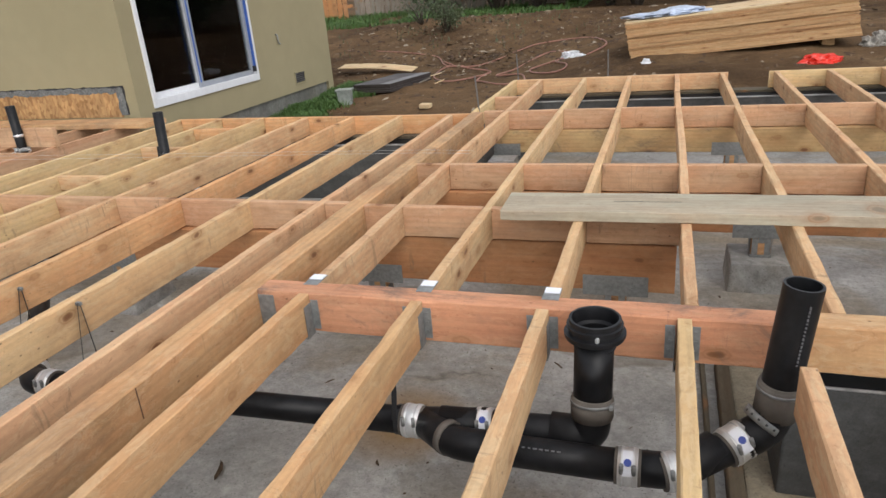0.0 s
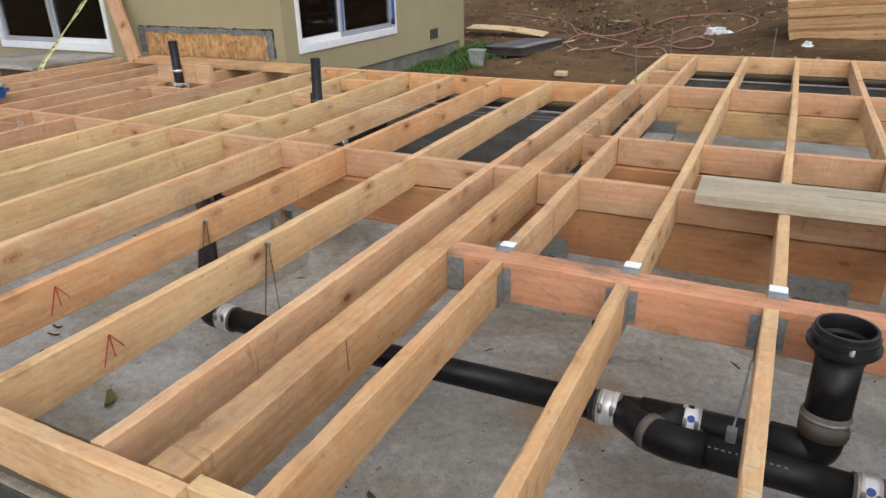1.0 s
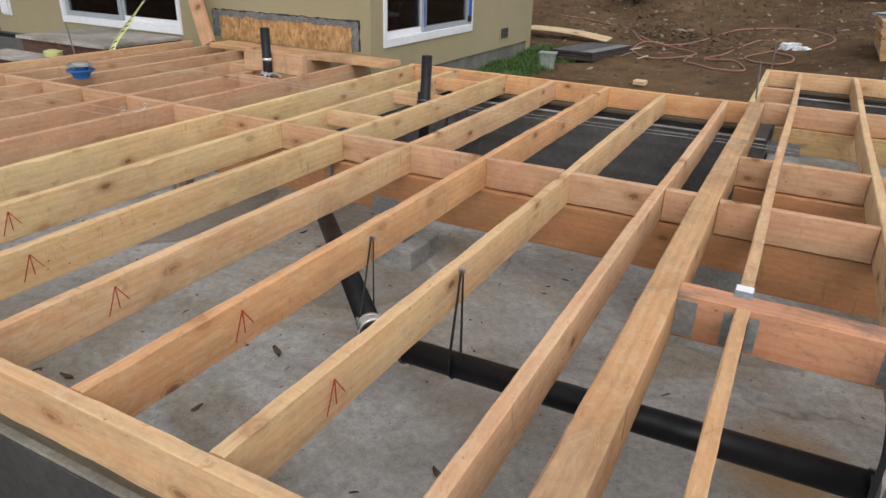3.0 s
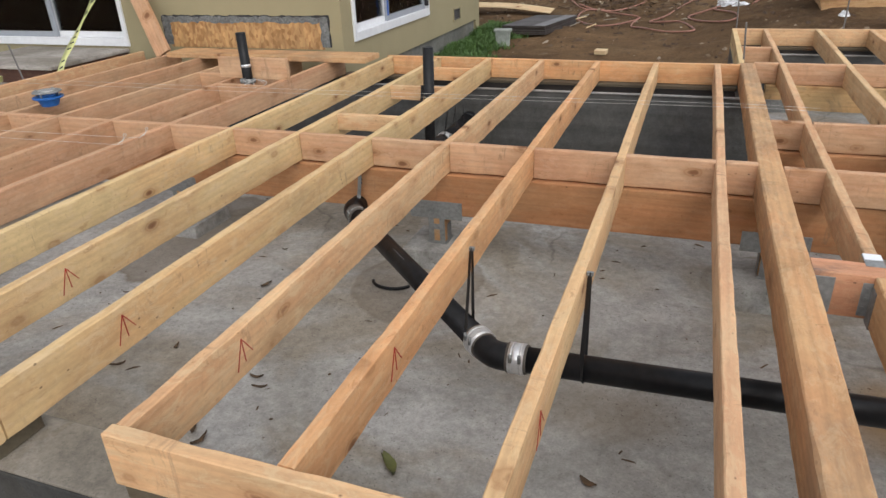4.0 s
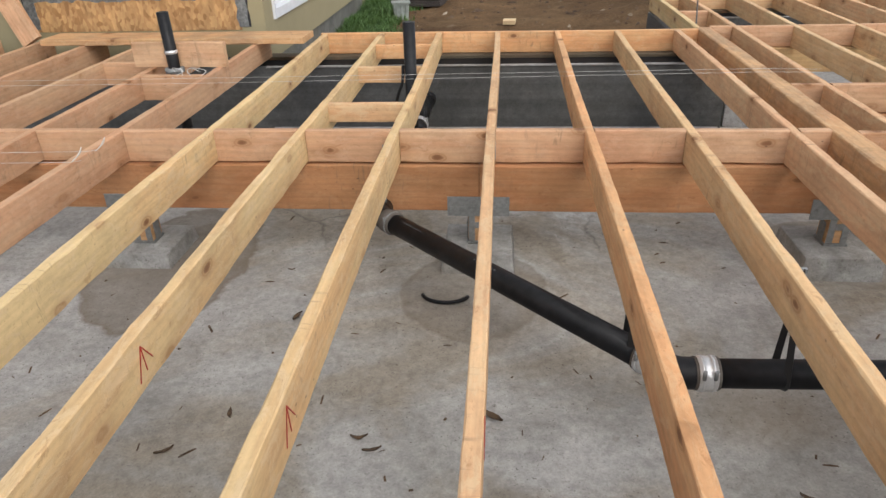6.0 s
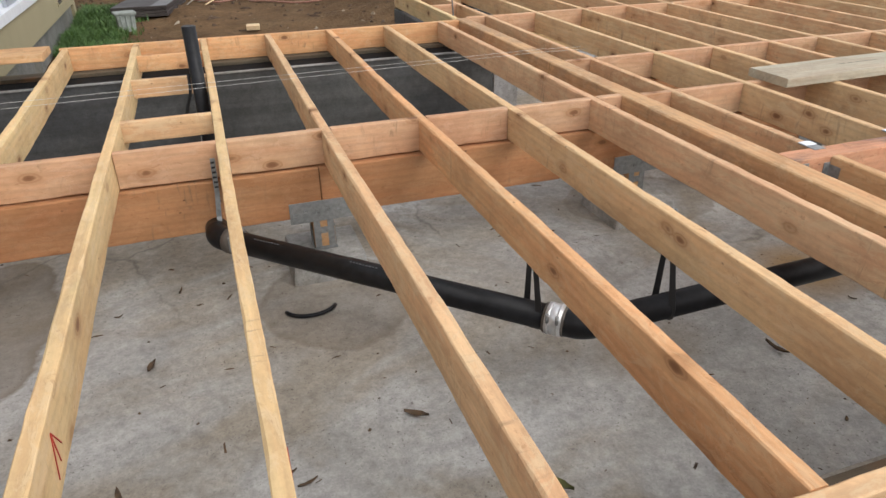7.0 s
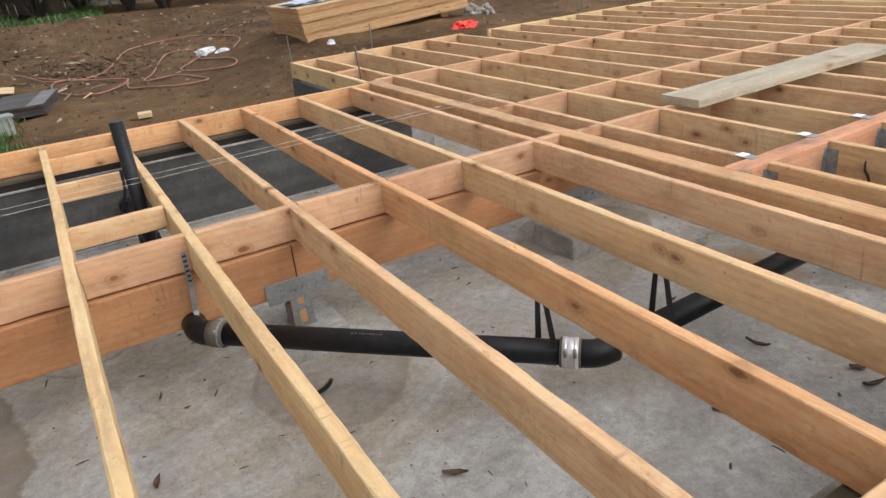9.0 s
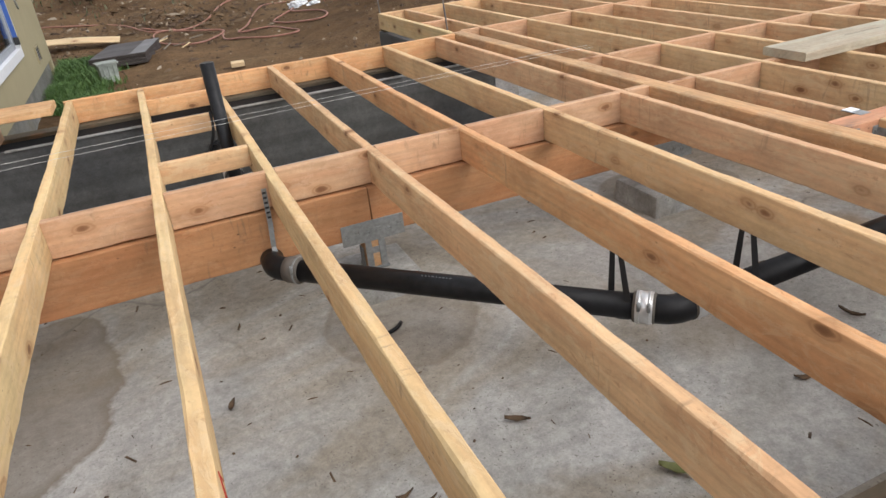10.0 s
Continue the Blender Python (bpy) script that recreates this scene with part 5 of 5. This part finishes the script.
def crumpled(name, x, y, sx, sy, sz, mat, label, category, seed, turn=0.0):
    """A crumpled soft thing lying on the ground."""
    bm = bmesh.new()
    bmesh.ops.create_icosphere(bm, subdivisions=4, radius=1.0)
    for v in bm.verts:
        p = v.co.copy()
        f = 1 + 0.45 * noise.noise(p * 1.7 + Vector((seed, 0, 0))) - 0.55 * abs(noise.noise(p * 3.1 + Vector((0, seed, 0)))) + 0.2 * abs(noise.noise(p * 7.3 + Vector((0, 0, seed))))
        v.co = Vector((p.x * sx * f, p.y * sy * f, max(-0.05, p.z + 0.15) * sz * f))
    ob = part(name, bm, mat)
    ob.matrix_world = pose(x, y, on_ground(x, y) - 0.005, 0, 0, turn)
    return tagged(ob, label, category)


crumpled("plastic_bag", 1.0, 7.6, 0.17, 0.11, 0.075, WHITE_PLASTIC, "crumpled white plastic bag lying on the dirt", "bag", 3, -15)
crumpled("plastic_bag", 1.17, 7.3, 0.11, 0.08, 0.045, WHITE_PLASTIC, "crumpled white plastic bag lying on the dirt", "bag", 8, 30)
crumpled("red_sheet", 3.89, 5.37, 0.20, 0.10, 0.085, RED_PLASTIC, "crumpled bright red plastic lying on the dirt", "plastic", 5, 5)
crumpled("paper_scrap", 2.12, 5.7, 0.06, 0.045, 0.05, WHITE_PLASTIC, "small crumpled white scrap on the dirt", "litter", 12, 0)
for i, (x, y, s) in enumerate(((4.52, 6.1, 0.12), (4.7, 5.95, 0.10), (4.62, 6.3, 0.12), (4.8, 6.2, 0.10))):
    crumpled("rock", x, y, s, s * 0.8, s * 0.8, STONE, "pale grey rock beside the plywood stack", "rock", 20 + i, 40 * i)

# stack of plywood sheets
stack = thing("plywood_stack", "tall stack of plywood sheets lying tilted on blocks", "plywood stack", at=(1.93, 6.0, on_ground(2.6, 6.2) - 0.07))
stack.rotation_euler = (0.0, radians(-4.0), radians(-0.3))
pr = random.Random(11)
zt = 0.0
sheet_meshes = {}
for i in range(23):
    th = pr.choice((0.0165, 0.018, 0.018, 0.02))
    dx = (0.0 if i > 3 else 0.01) + pr.uniform(-0.008, 0.008) - 0.0018 * i
    dy = pr.uniform(-0.006, 0.006) + (0.02 if i in (5, 6, 12, 13, 18) else 0.0)
    sag = pr.uniform(0, 0.004)
    n = 12
    v = []
    for k in range(n + 1):
        x = 2.44 * k / n
        b = 0.006 * math.sin(k * 0.8 + 0.4 * i * (i % 4 == 0)) * 0.4
        v += [(x + dx, dy, zt + b), (x + dx, dy + 1.22, zt + b), (x + dx, dy + 1.22, zt + b + th), (x + dx, dy, zt + b + th)]
    f = [(a * 4 + q, a * 4 + (q + 1) % 4, a * 4 + 4 + (q + 1) % 4, a * 4 + 4 + q) for a in range(n) for q in range(4)] + [(3, 2, 1, 0), (n * 4, n * 4 + 1, n * 4 + 2, n * 4 + 3)]
    sh = new("sheet", mesh_of("sheet", v, f, PLY_TOP if i == 22 else PLY_EDGE))
    sh.parent = stack
    zt += th + 0.0012
for x, y in ((0.45, 0.0), (2.1, 0.22), (0.5, 1.0), (2.1, 0.9)):
    box("bearer", x, x + 0.13, y, y + 0.2, -0.16, -0.004, PLY_EDGE, stack, 0.004)
cloth = crumpled("sheet_cover", 0, 0, 0.46, 0.36, 0.06, TARP, "crumpled blue-white plastic sheet on the plywood stack", "plastic sheet", 31)
cloth.matrix_world = Matrix.Translation((1.93, 6.0, on_ground(2.6, 6.2) - 0.07)) @ Euler((0, radians(-4.0), radians(-0.3))).to_matrix().to_4x4() @ pose(0.48, 0.45, zt + 0.004)

# dark panels, bent plywood, plastic box, offcuts
panels = thing("dark_panels", "dark brown panels stacked flat on the dirt", "panel", at=(-1.33, 6.42, on_ground(-1.33, 6.42) + 0.0))
panels.rotation_euler = (radians(-0.5), radians(-1), radians(-10))
STRIP_GREY = plain_material("strip_grey", (0.14, 0.135, 0.135), 0.5)
for i in range(4):
    box("panel", -0.30 + 0.006 * (i % 2), 0.30 - 0.005 * (i % 3), -0.60 + 0.008 * (i % 3), 0.56, 0.028 * i, 0.028 * i + 0.026, DARK_PANEL, panels, 0.004)
box("edge_strip", 0.13, 0.297, -0.595, 0.555, 0.1105, 0.113, STRIP_GREY, panels, 0.001, "grey strip")
n = 16
v, f = [], []
for k in range(n + 1):
    t = k / n
    x, z = -0.65 + 1.3 * t, 0.10 - 0.08 * t + 0.03 * math.sin(t * 3.1)
    v += [(x, -0.12, z), (x, 0.14, z + 0.035), (x, 0.14, z + 0.045), (x, -0.12, z + 0.01)]
f = [(a * 4 + q, a * 4 + (q + 1) % 4, a * 4 + 4 + (q + 1) % 4, a * 4 + 4 + q) for a in range(n) for q in range(4)] + [(3, 2, 1, 0), (n * 4, n * 4 + 1, n * 4 + 2, n * 4 + 3)]
bent = new("bent_plywood", mesh_of("bent_plywood", v, f, PLY_TOP, False))
bent.matrix_world = pose(-2.05, 7.55, on_ground(-2.05, 7.55) + 0.0, 0, 0, -4)
tagged(bent, "pale warped plywood offcut lying on the dirt", "plywood")
bx = thing("plastic_box", "small grey-green plastic box standing in the grass", "box", at=(-1.53, 5.2, on_ground(-1.53, 5.2)))
bx.rotation_euler = (0, 0, radians(12))
bm = bmesh.new()
for q in add_box(bm, -0.09, 0.09, -0.075, 0.075, -0.01, 0.17, 0.008):
    q.co.x *= 0.88 + 0.6 * max(0, q.co.z)
    q.co.y *= 0.88 + 0.6 * max(0, q.co.z)
part("body", bm, GREEN_BOX, bx)
box("lid", -0.105, 0.105, -0.09, 0.09, 0.168, 0.19, GREEN_BOX, bx, 0.006, "flat lid with a rim")
for x in (-0.05, 0.0, 0.05):
    box("rib", x - 0.006, x + 0.006, -0.088, -0.078, 0.02, 0.16, GREEN_BOX, bx, 0.002)
chip = box("wood_offcut", -0.065, 0.065, -0.045, 0.045, 0.0, 0.045, PLY_TOP, None, 0.004)
chip.matrix_world = pose(-0.31, 4.78, on_ground(-0.31, 4.78) + 0.02, 6, 0, -8)
tagged(chip, "pale square wood offcut on a dirt mound", "wood offcut")
sr = random.Random(21)
for i in range(6):
    x, y, a = -0.82 + sr.uniform(-0.2, 0.4), 6.85 + sr.uniform(-0.45, 0.5), sr.uniform(-0.4, 1.2)
    z = on_ground(x, y) + 0.02
    L = sr.uniform(0.12, 0.3)
    member("lath_offcut", (x - L * math.cos(a) / 2, y - L * math.sin(a) / 2, z), (x + L * math.cos(a) / 2, y + L * math.sin(a) / 2, z + 0.03), 0.016, 0.01, PLY_TOP if i % 3 == 0 else GREY_FENCE, "thin pale lath offcut lying on the dirt", "wood offcut", "lath offcuts", wane=0.001)

# clods, chips and twigs on the dirt
verts, faces = [], []
cr = random.Random(9)
for i in range(7000):
    if i < 2600:
        x, y = cr.gauss(-0.3, 2.4), cr.gauss(9.0, 1.8)
    else:
        x, y = cr.uniform(-4.5, 9), 3.95 + 9 * cr.random() ** 1.3
    if pit(x, y) or (x < -2.0 and y < 6.1) or (1.8 < x < 4.5 and 5.9 < y < 7.3) or (x < 1.2 and y < 2.4):
        continue
    s = cr.choice((0.006, 0.007, 0.008, 0.01, 0.012, 0.016, 0.024, 0.034)) * (1.0 if y < 7 else 1.2)
    z = on_ground(x, y)
    b = len(verts)
    st = cr.choice((1, 1, 1.4, 3.0))
    a = cr.uniform(0, 6.3)
    c, d = math.cos(a), math.sin(a)
    for ux, uy, uz in ((1, 0, 0), (0, 1, 0), (-1, 0, 0), (0, -1, 0), (0.3, 0.2, 0.8), (-0.3, -0.1, 0.7)):
        px, py = ux * s * st * cr.uniform(0.7, 1.2), uy * s * cr.uniform(0.7, 1.2)
        verts.append((x + px * c - py * d, y + px * d + py * c, z + uz * s - 0.2 * s))
    faces += [(b, b + 1, b + 4), (b + 1, b + 5, b + 4), (b + 1, b + 2, b + 5), (b + 2, b + 3, b + 5), (b + 3, b + 4, b + 5), (b + 3, b, b + 4)]
for i in range(900):
    x, y = (cr.gauss(-0.6, 0.55), cr.gauss(8.4, 0.5)) if i < 420 else (cr.gauss(-2.2, 0.7), cr.gauss(10.8, 0.9)) if i < 700 else (cr.gauss(0.6, 2.5), cr.gauss(10.5, 1.5))
    z, a, L = on_ground(x, y), cr.uniform(0, 6.3), cr.uniform(0.02, 0.07)
    c, d, w = math.cos(a) * L, math.sin(a) * L, cr.uniform(0.15, 0.5)
    up_ = cr.uniform(0.005, 0.05)
    b = len(verts)
    verts += [(x - c, y - d, z + 0.004), (x - d * w, y + c * w, z + up_ * 0.6), (x + c, y + d, z + up_), (x + d * w, y - c * w, z + 0.006)]
    faces += [(b, b + 1, b + 2), (b, b + 2, b + 3)]
n = Nodes("clod_mix", 0.95)
geo = n.add("ShaderNodeNewGeometry")
clods = n.done(n.ramp(geo.outputs["Random Per Island"], (0.0, (0.05, 0.03, 0.018)), (0.6, (0.085, 0.05, 0.027)), (0.88, (0.12, 0.08, 0.045)), (0.93, (0.2, 0.15, 0.1)), (0.99, (0.3, 0.25, 0.19))))
tagged(new("dirt_clods", mesh_of("dirt_clods", verts, faces, clods)), "scattered dirt clods, stones and wood chips", "clods", kind="stuff")


def blades(name, count, place, height, width, mat, label, seed):
    """Grass or leaf blades as one mesh; place(r) gives a spot or None."""
    r = random.Random(seed)
    verts, faces = [], []
    for _ in range(count):
        spot = place(r)
        if not spot:
            continue
        x, y = spot
        z = on_ground(x, y) - 0.01
        hgt, w = height * r.uniform(0.5, 1.3), width * r.uniform(0.7, 1.3)
        a, lean = r.uniform(0, 6.3), r.uniform(0.15, 0.8) * hgt
        cx, cy = math.cos(a), math.sin(a)
        b = len(verts)
        for t, ww in ((0, 1), (0.55, 0.8), (1, 0.1)):
            ox, oy = cx * lean * t * t, cy * lean * t * t
            for s in (-1, 1):
                verts.append((x + ox - cy * s * w * ww, y + oy + cx * s * w * ww, z + hgt * t * (1 - 0.2 * t)))
        faces += [(b, b + 1, b + 3, b + 2), (b + 2, b + 3, b + 5, b + 4)]
    return tagged(new(name, mesh_of(name, verts, faces, mat)), label, "grass", kind="stuff")


def patch_near(r):
    x, y = -2.06 + abs(r.gauss(0, 0.27)), r.uniform(4.1, 6.5)
    return (x, y) if x < -1.45 + 0.12 * math.sin(y * 9) and not (abs(x + 1.53) < 0.1 and abs(y - 5.2) < 0.09) else None


def patch_far(r):
    x, y = r.uniform(-9.5, 0.5), r.uniform(12.4, 16.2)
    return (x, y) if noise.noise(Vector((x * 0.8, y * 0.8, 0))) > -0.3 + 0.05 * (x + 6) else None


def weeds(r):
    x, y = r.gauss(-1.6, 1.6), r.gauss(10.6, 0.9)
    return (x, y) if noise.noise(Vector((x * 1.4, y * 1.4, 5))) > 0.15 else None


blades("grass_patch", 12000, patch_near, 0.095, 0.005, GRASS, "green grass tufts along the house footing", 2)
blades("grass_strip", 10000, patch_far, 0.16, 0.012, GRASS, "green grass strip before the fence", 4)
blades("dry_weeds", 700, weeds, 0.13, 0.006, WEED, "thin dry weeds on the dirt mound", 6)

# fence
fence_r = random.Random(3)


def fence_run(x0, x1, y0, y1, mat, label):
    root = thing("fence", label, "fence", at=(x0, y0, on_ground(x0, y0)))
    root.rotation_euler = (0, 0, math.atan2(y1 - y0, x1 - x0))
    length = math.hypot(x1 - x0, y1 - y0)
    kinds = [sawn(1.75, 0.135, 0.02, mat, 900 + k, 0.003, 0.004) for k in range(4)]
    n = int(length / 0.147)
    for i in range(n):
        b = new("board", kinds[i % 4])
        b.parent = root
        b.matrix_basis = pose(0.07 + 0.147 * i, 0, 0.85 + fence_r.uniform(-0.04, 0.04), 90, -90 + fence_r.uniform(-0.6, 0.6), 0)
    for z in (0.3, 1.4):
        ob = box("rail", 0, length, 0.015, 0.055, z, z + 0.09, mat, root)
    for i in range(int(length / 2.4) + 1):
        box("post", 2.4 * i - 0.045, 2.4 * i + 0.045, 0.056, 0.146, -0.3, 1.75, mat, root)


fence_run(-10.5, -6.3, 15.5, 16.2, CEDAR_FENCE, "new orange cedar board fence at the end of the yard")
fence_run(-6.2, 4.2, 16.2, 17.0, GREY_FENCE, "old grey board fence at the end of the yard")
fence_run(4.3, 16.0, 17.0, 15.0, GREY_FENCE, "old grey board fence at the end of the yard")


def shrub(name, x, y, hgt, rad, leaves, mat, label, seed, leaf=0.05, category="bush"):
    """Stems with limbs and a crown of many small leaves in clumps."""
    r = random.Random(seed)
    z0 = on_ground(x, y)
    root = thing(name, label, category, "bushes" if category == "bush" else "", (x, y, z0))
    v, f = [], []
    tips = []
    for i in range(9):
        a, sp = r.uniform(0, 6.3), r.uniform(0.2, 0.9)
        tip = Vector((math.cos(a) * rad * sp, math.sin(a) * rad * sp, hgt * r.uniform(0.45, 0.95)))
        mid = tip * 0.5 + Vector((r.uniform(-0.1, 0.1), r.uniform(-0.1, 0.1), 0.05)) * hgt
        tips += [tip, mid, tip * 0.8 + Vector((r.uniform(-0.3, 0.3), r.uniform(-0.3, 0.3), 0)) * rad]
        a_, b_ = tube_rings([(0, 0, -0.1), tuple(mid), tuple(tip)], [0.03 * hgt, 0.016 * hgt, 0.004], 6)
        o = len(v)
        v += a_
        f += [tuple(k + o for k in q) for q in b_]
    tr = new("stem", mesh_of("stem", v, f, BARK, True))
    tr.parent = root
    v, f = [], []
    for i in range(leaves):
        c = r.choice(tips)
        p = c + Vector((r.gauss(0, 0.24), r.gauss(0, 0.24), r.gauss(0, 0.17))) * rad
        if p.z < 0.02:
            p.z = r.uniform(0.02, 0.3 * hgt)
        n_ = Vector((r.uniform(-1, 1), r.uniform(-1, 1), r.uniform(-0.2, 1))).normalized()
        t_ = n_.orthogonal().normalized()
        t_ = (t_ * math.cos(i) + n_.cross(t_) * math.sin(i)) * leaf * r.uniform(0.6, 1.3)
        b_ = n_.cross(t_) * 0.45
        o = len(v)
        v += [tuple(p - t_), tuple(p + b_), tuple(p + t_), tuple(p - b_)]
        f.append((o, o + 1, o + 2, o + 3))
    cr_ = new("crown", mesh_of("crown", v, f, mat))
    cr_.parent = root
    return root


for i, (x, y, h_, r_) in enumerate(((-1.8, 15.2, 2.4, 1.3), (0.2, 15.6, 2.0, 1.2), (1.7, 13.9, 2.4, 1.4), (3.4, 14.3, 2.4, 1.4), (6.4, 14.4, 2.2, 1.3), (8.6, 14.8, 2.6, 1.5), (11.0, 13.5, 2.4, 1.5), (-3.6, 15.6, 1.8, 0.9), (-0.7, 15.0, 2.3, 1.2), (1.1, 14.4, 2.0, 1.1))):
    shrub("bush", x, y, h_, r_, 3200, BUSH, "dark green leafy bush before the fence", 60 + i, 0.075)
shrub("weed", -1.74, 10.4, 0.6, 0.42, 1500, WEED, "small straggly green weed on the dirt mound", 80, 0.028, "weed")
shrub("weed", -2.5, 11.3, 0.6, 0.5, 260, WEED, "thin straggly weed on the dirt mound", 81, 0.03, "weed")

# printed lines on the pipes, too small to read
def print_row(parent, start, way, out, count, step):
    start, way, out = Vector(start), Vector(way).normalized(), Vector(out).normalized()
    r = random.Random(count)
    side = way.cross(out)
    for i in range(count):
        c = start + way * step * i
        L, w = step * r.uniform(0.25, 0.8), 0.004
        q = [c - way * L / 2 - side * w / 2, c + way * L / 2 - side * w / 2, c + way * L / 2 + side * w / 2, c - way * L / 2 + side * w / 2]
        v = [tuple(p + out * 0.0012) for p in q] + [tuple(p - out * 0.004) for p in q]
        ob = new("print_bar", mesh_of("print_bar", v, [(0, 1, 2, 3), (7, 6, 5, 4), (0, 4, 5, 1), (1, 5, 6, 2), (2, 6, 7, 3), (3, 7, 4, 0)], PIPE_PRINT))
        ob.parent = parent


PIPE_PRINT = plain_material("pipe_print", (0.1, 0.1, 0.105), 0.6)
up = Vector((-0.25, -0.2, 0.95)).normalized()
up = (up - d01 * up.dot(d01)).normalized()
print_row(drain, P0 + d01 * 0.2 + up * R3, d01, up, 9, 0.013)
print_row(drain, P0 + d01 * 0.62 + up * R3, d01, up, 9, 0.013)
up2 = Vector((0, -0.55, 0.8)).normalized()
print_row(drain, Vector((1.93, -1.23, -0.306)) + up2 * (R3 + 0.002), (1, 0, -0.01), up2, 12, 0.016)
ro = Vector((0.15, -0.97, 0.0))
print_row(drain, Vector((2.664, -1.085, -0.02)) + ro.normalized() * 0.047, (0.087, 0.0, 1), ro, 16, 0.0105)
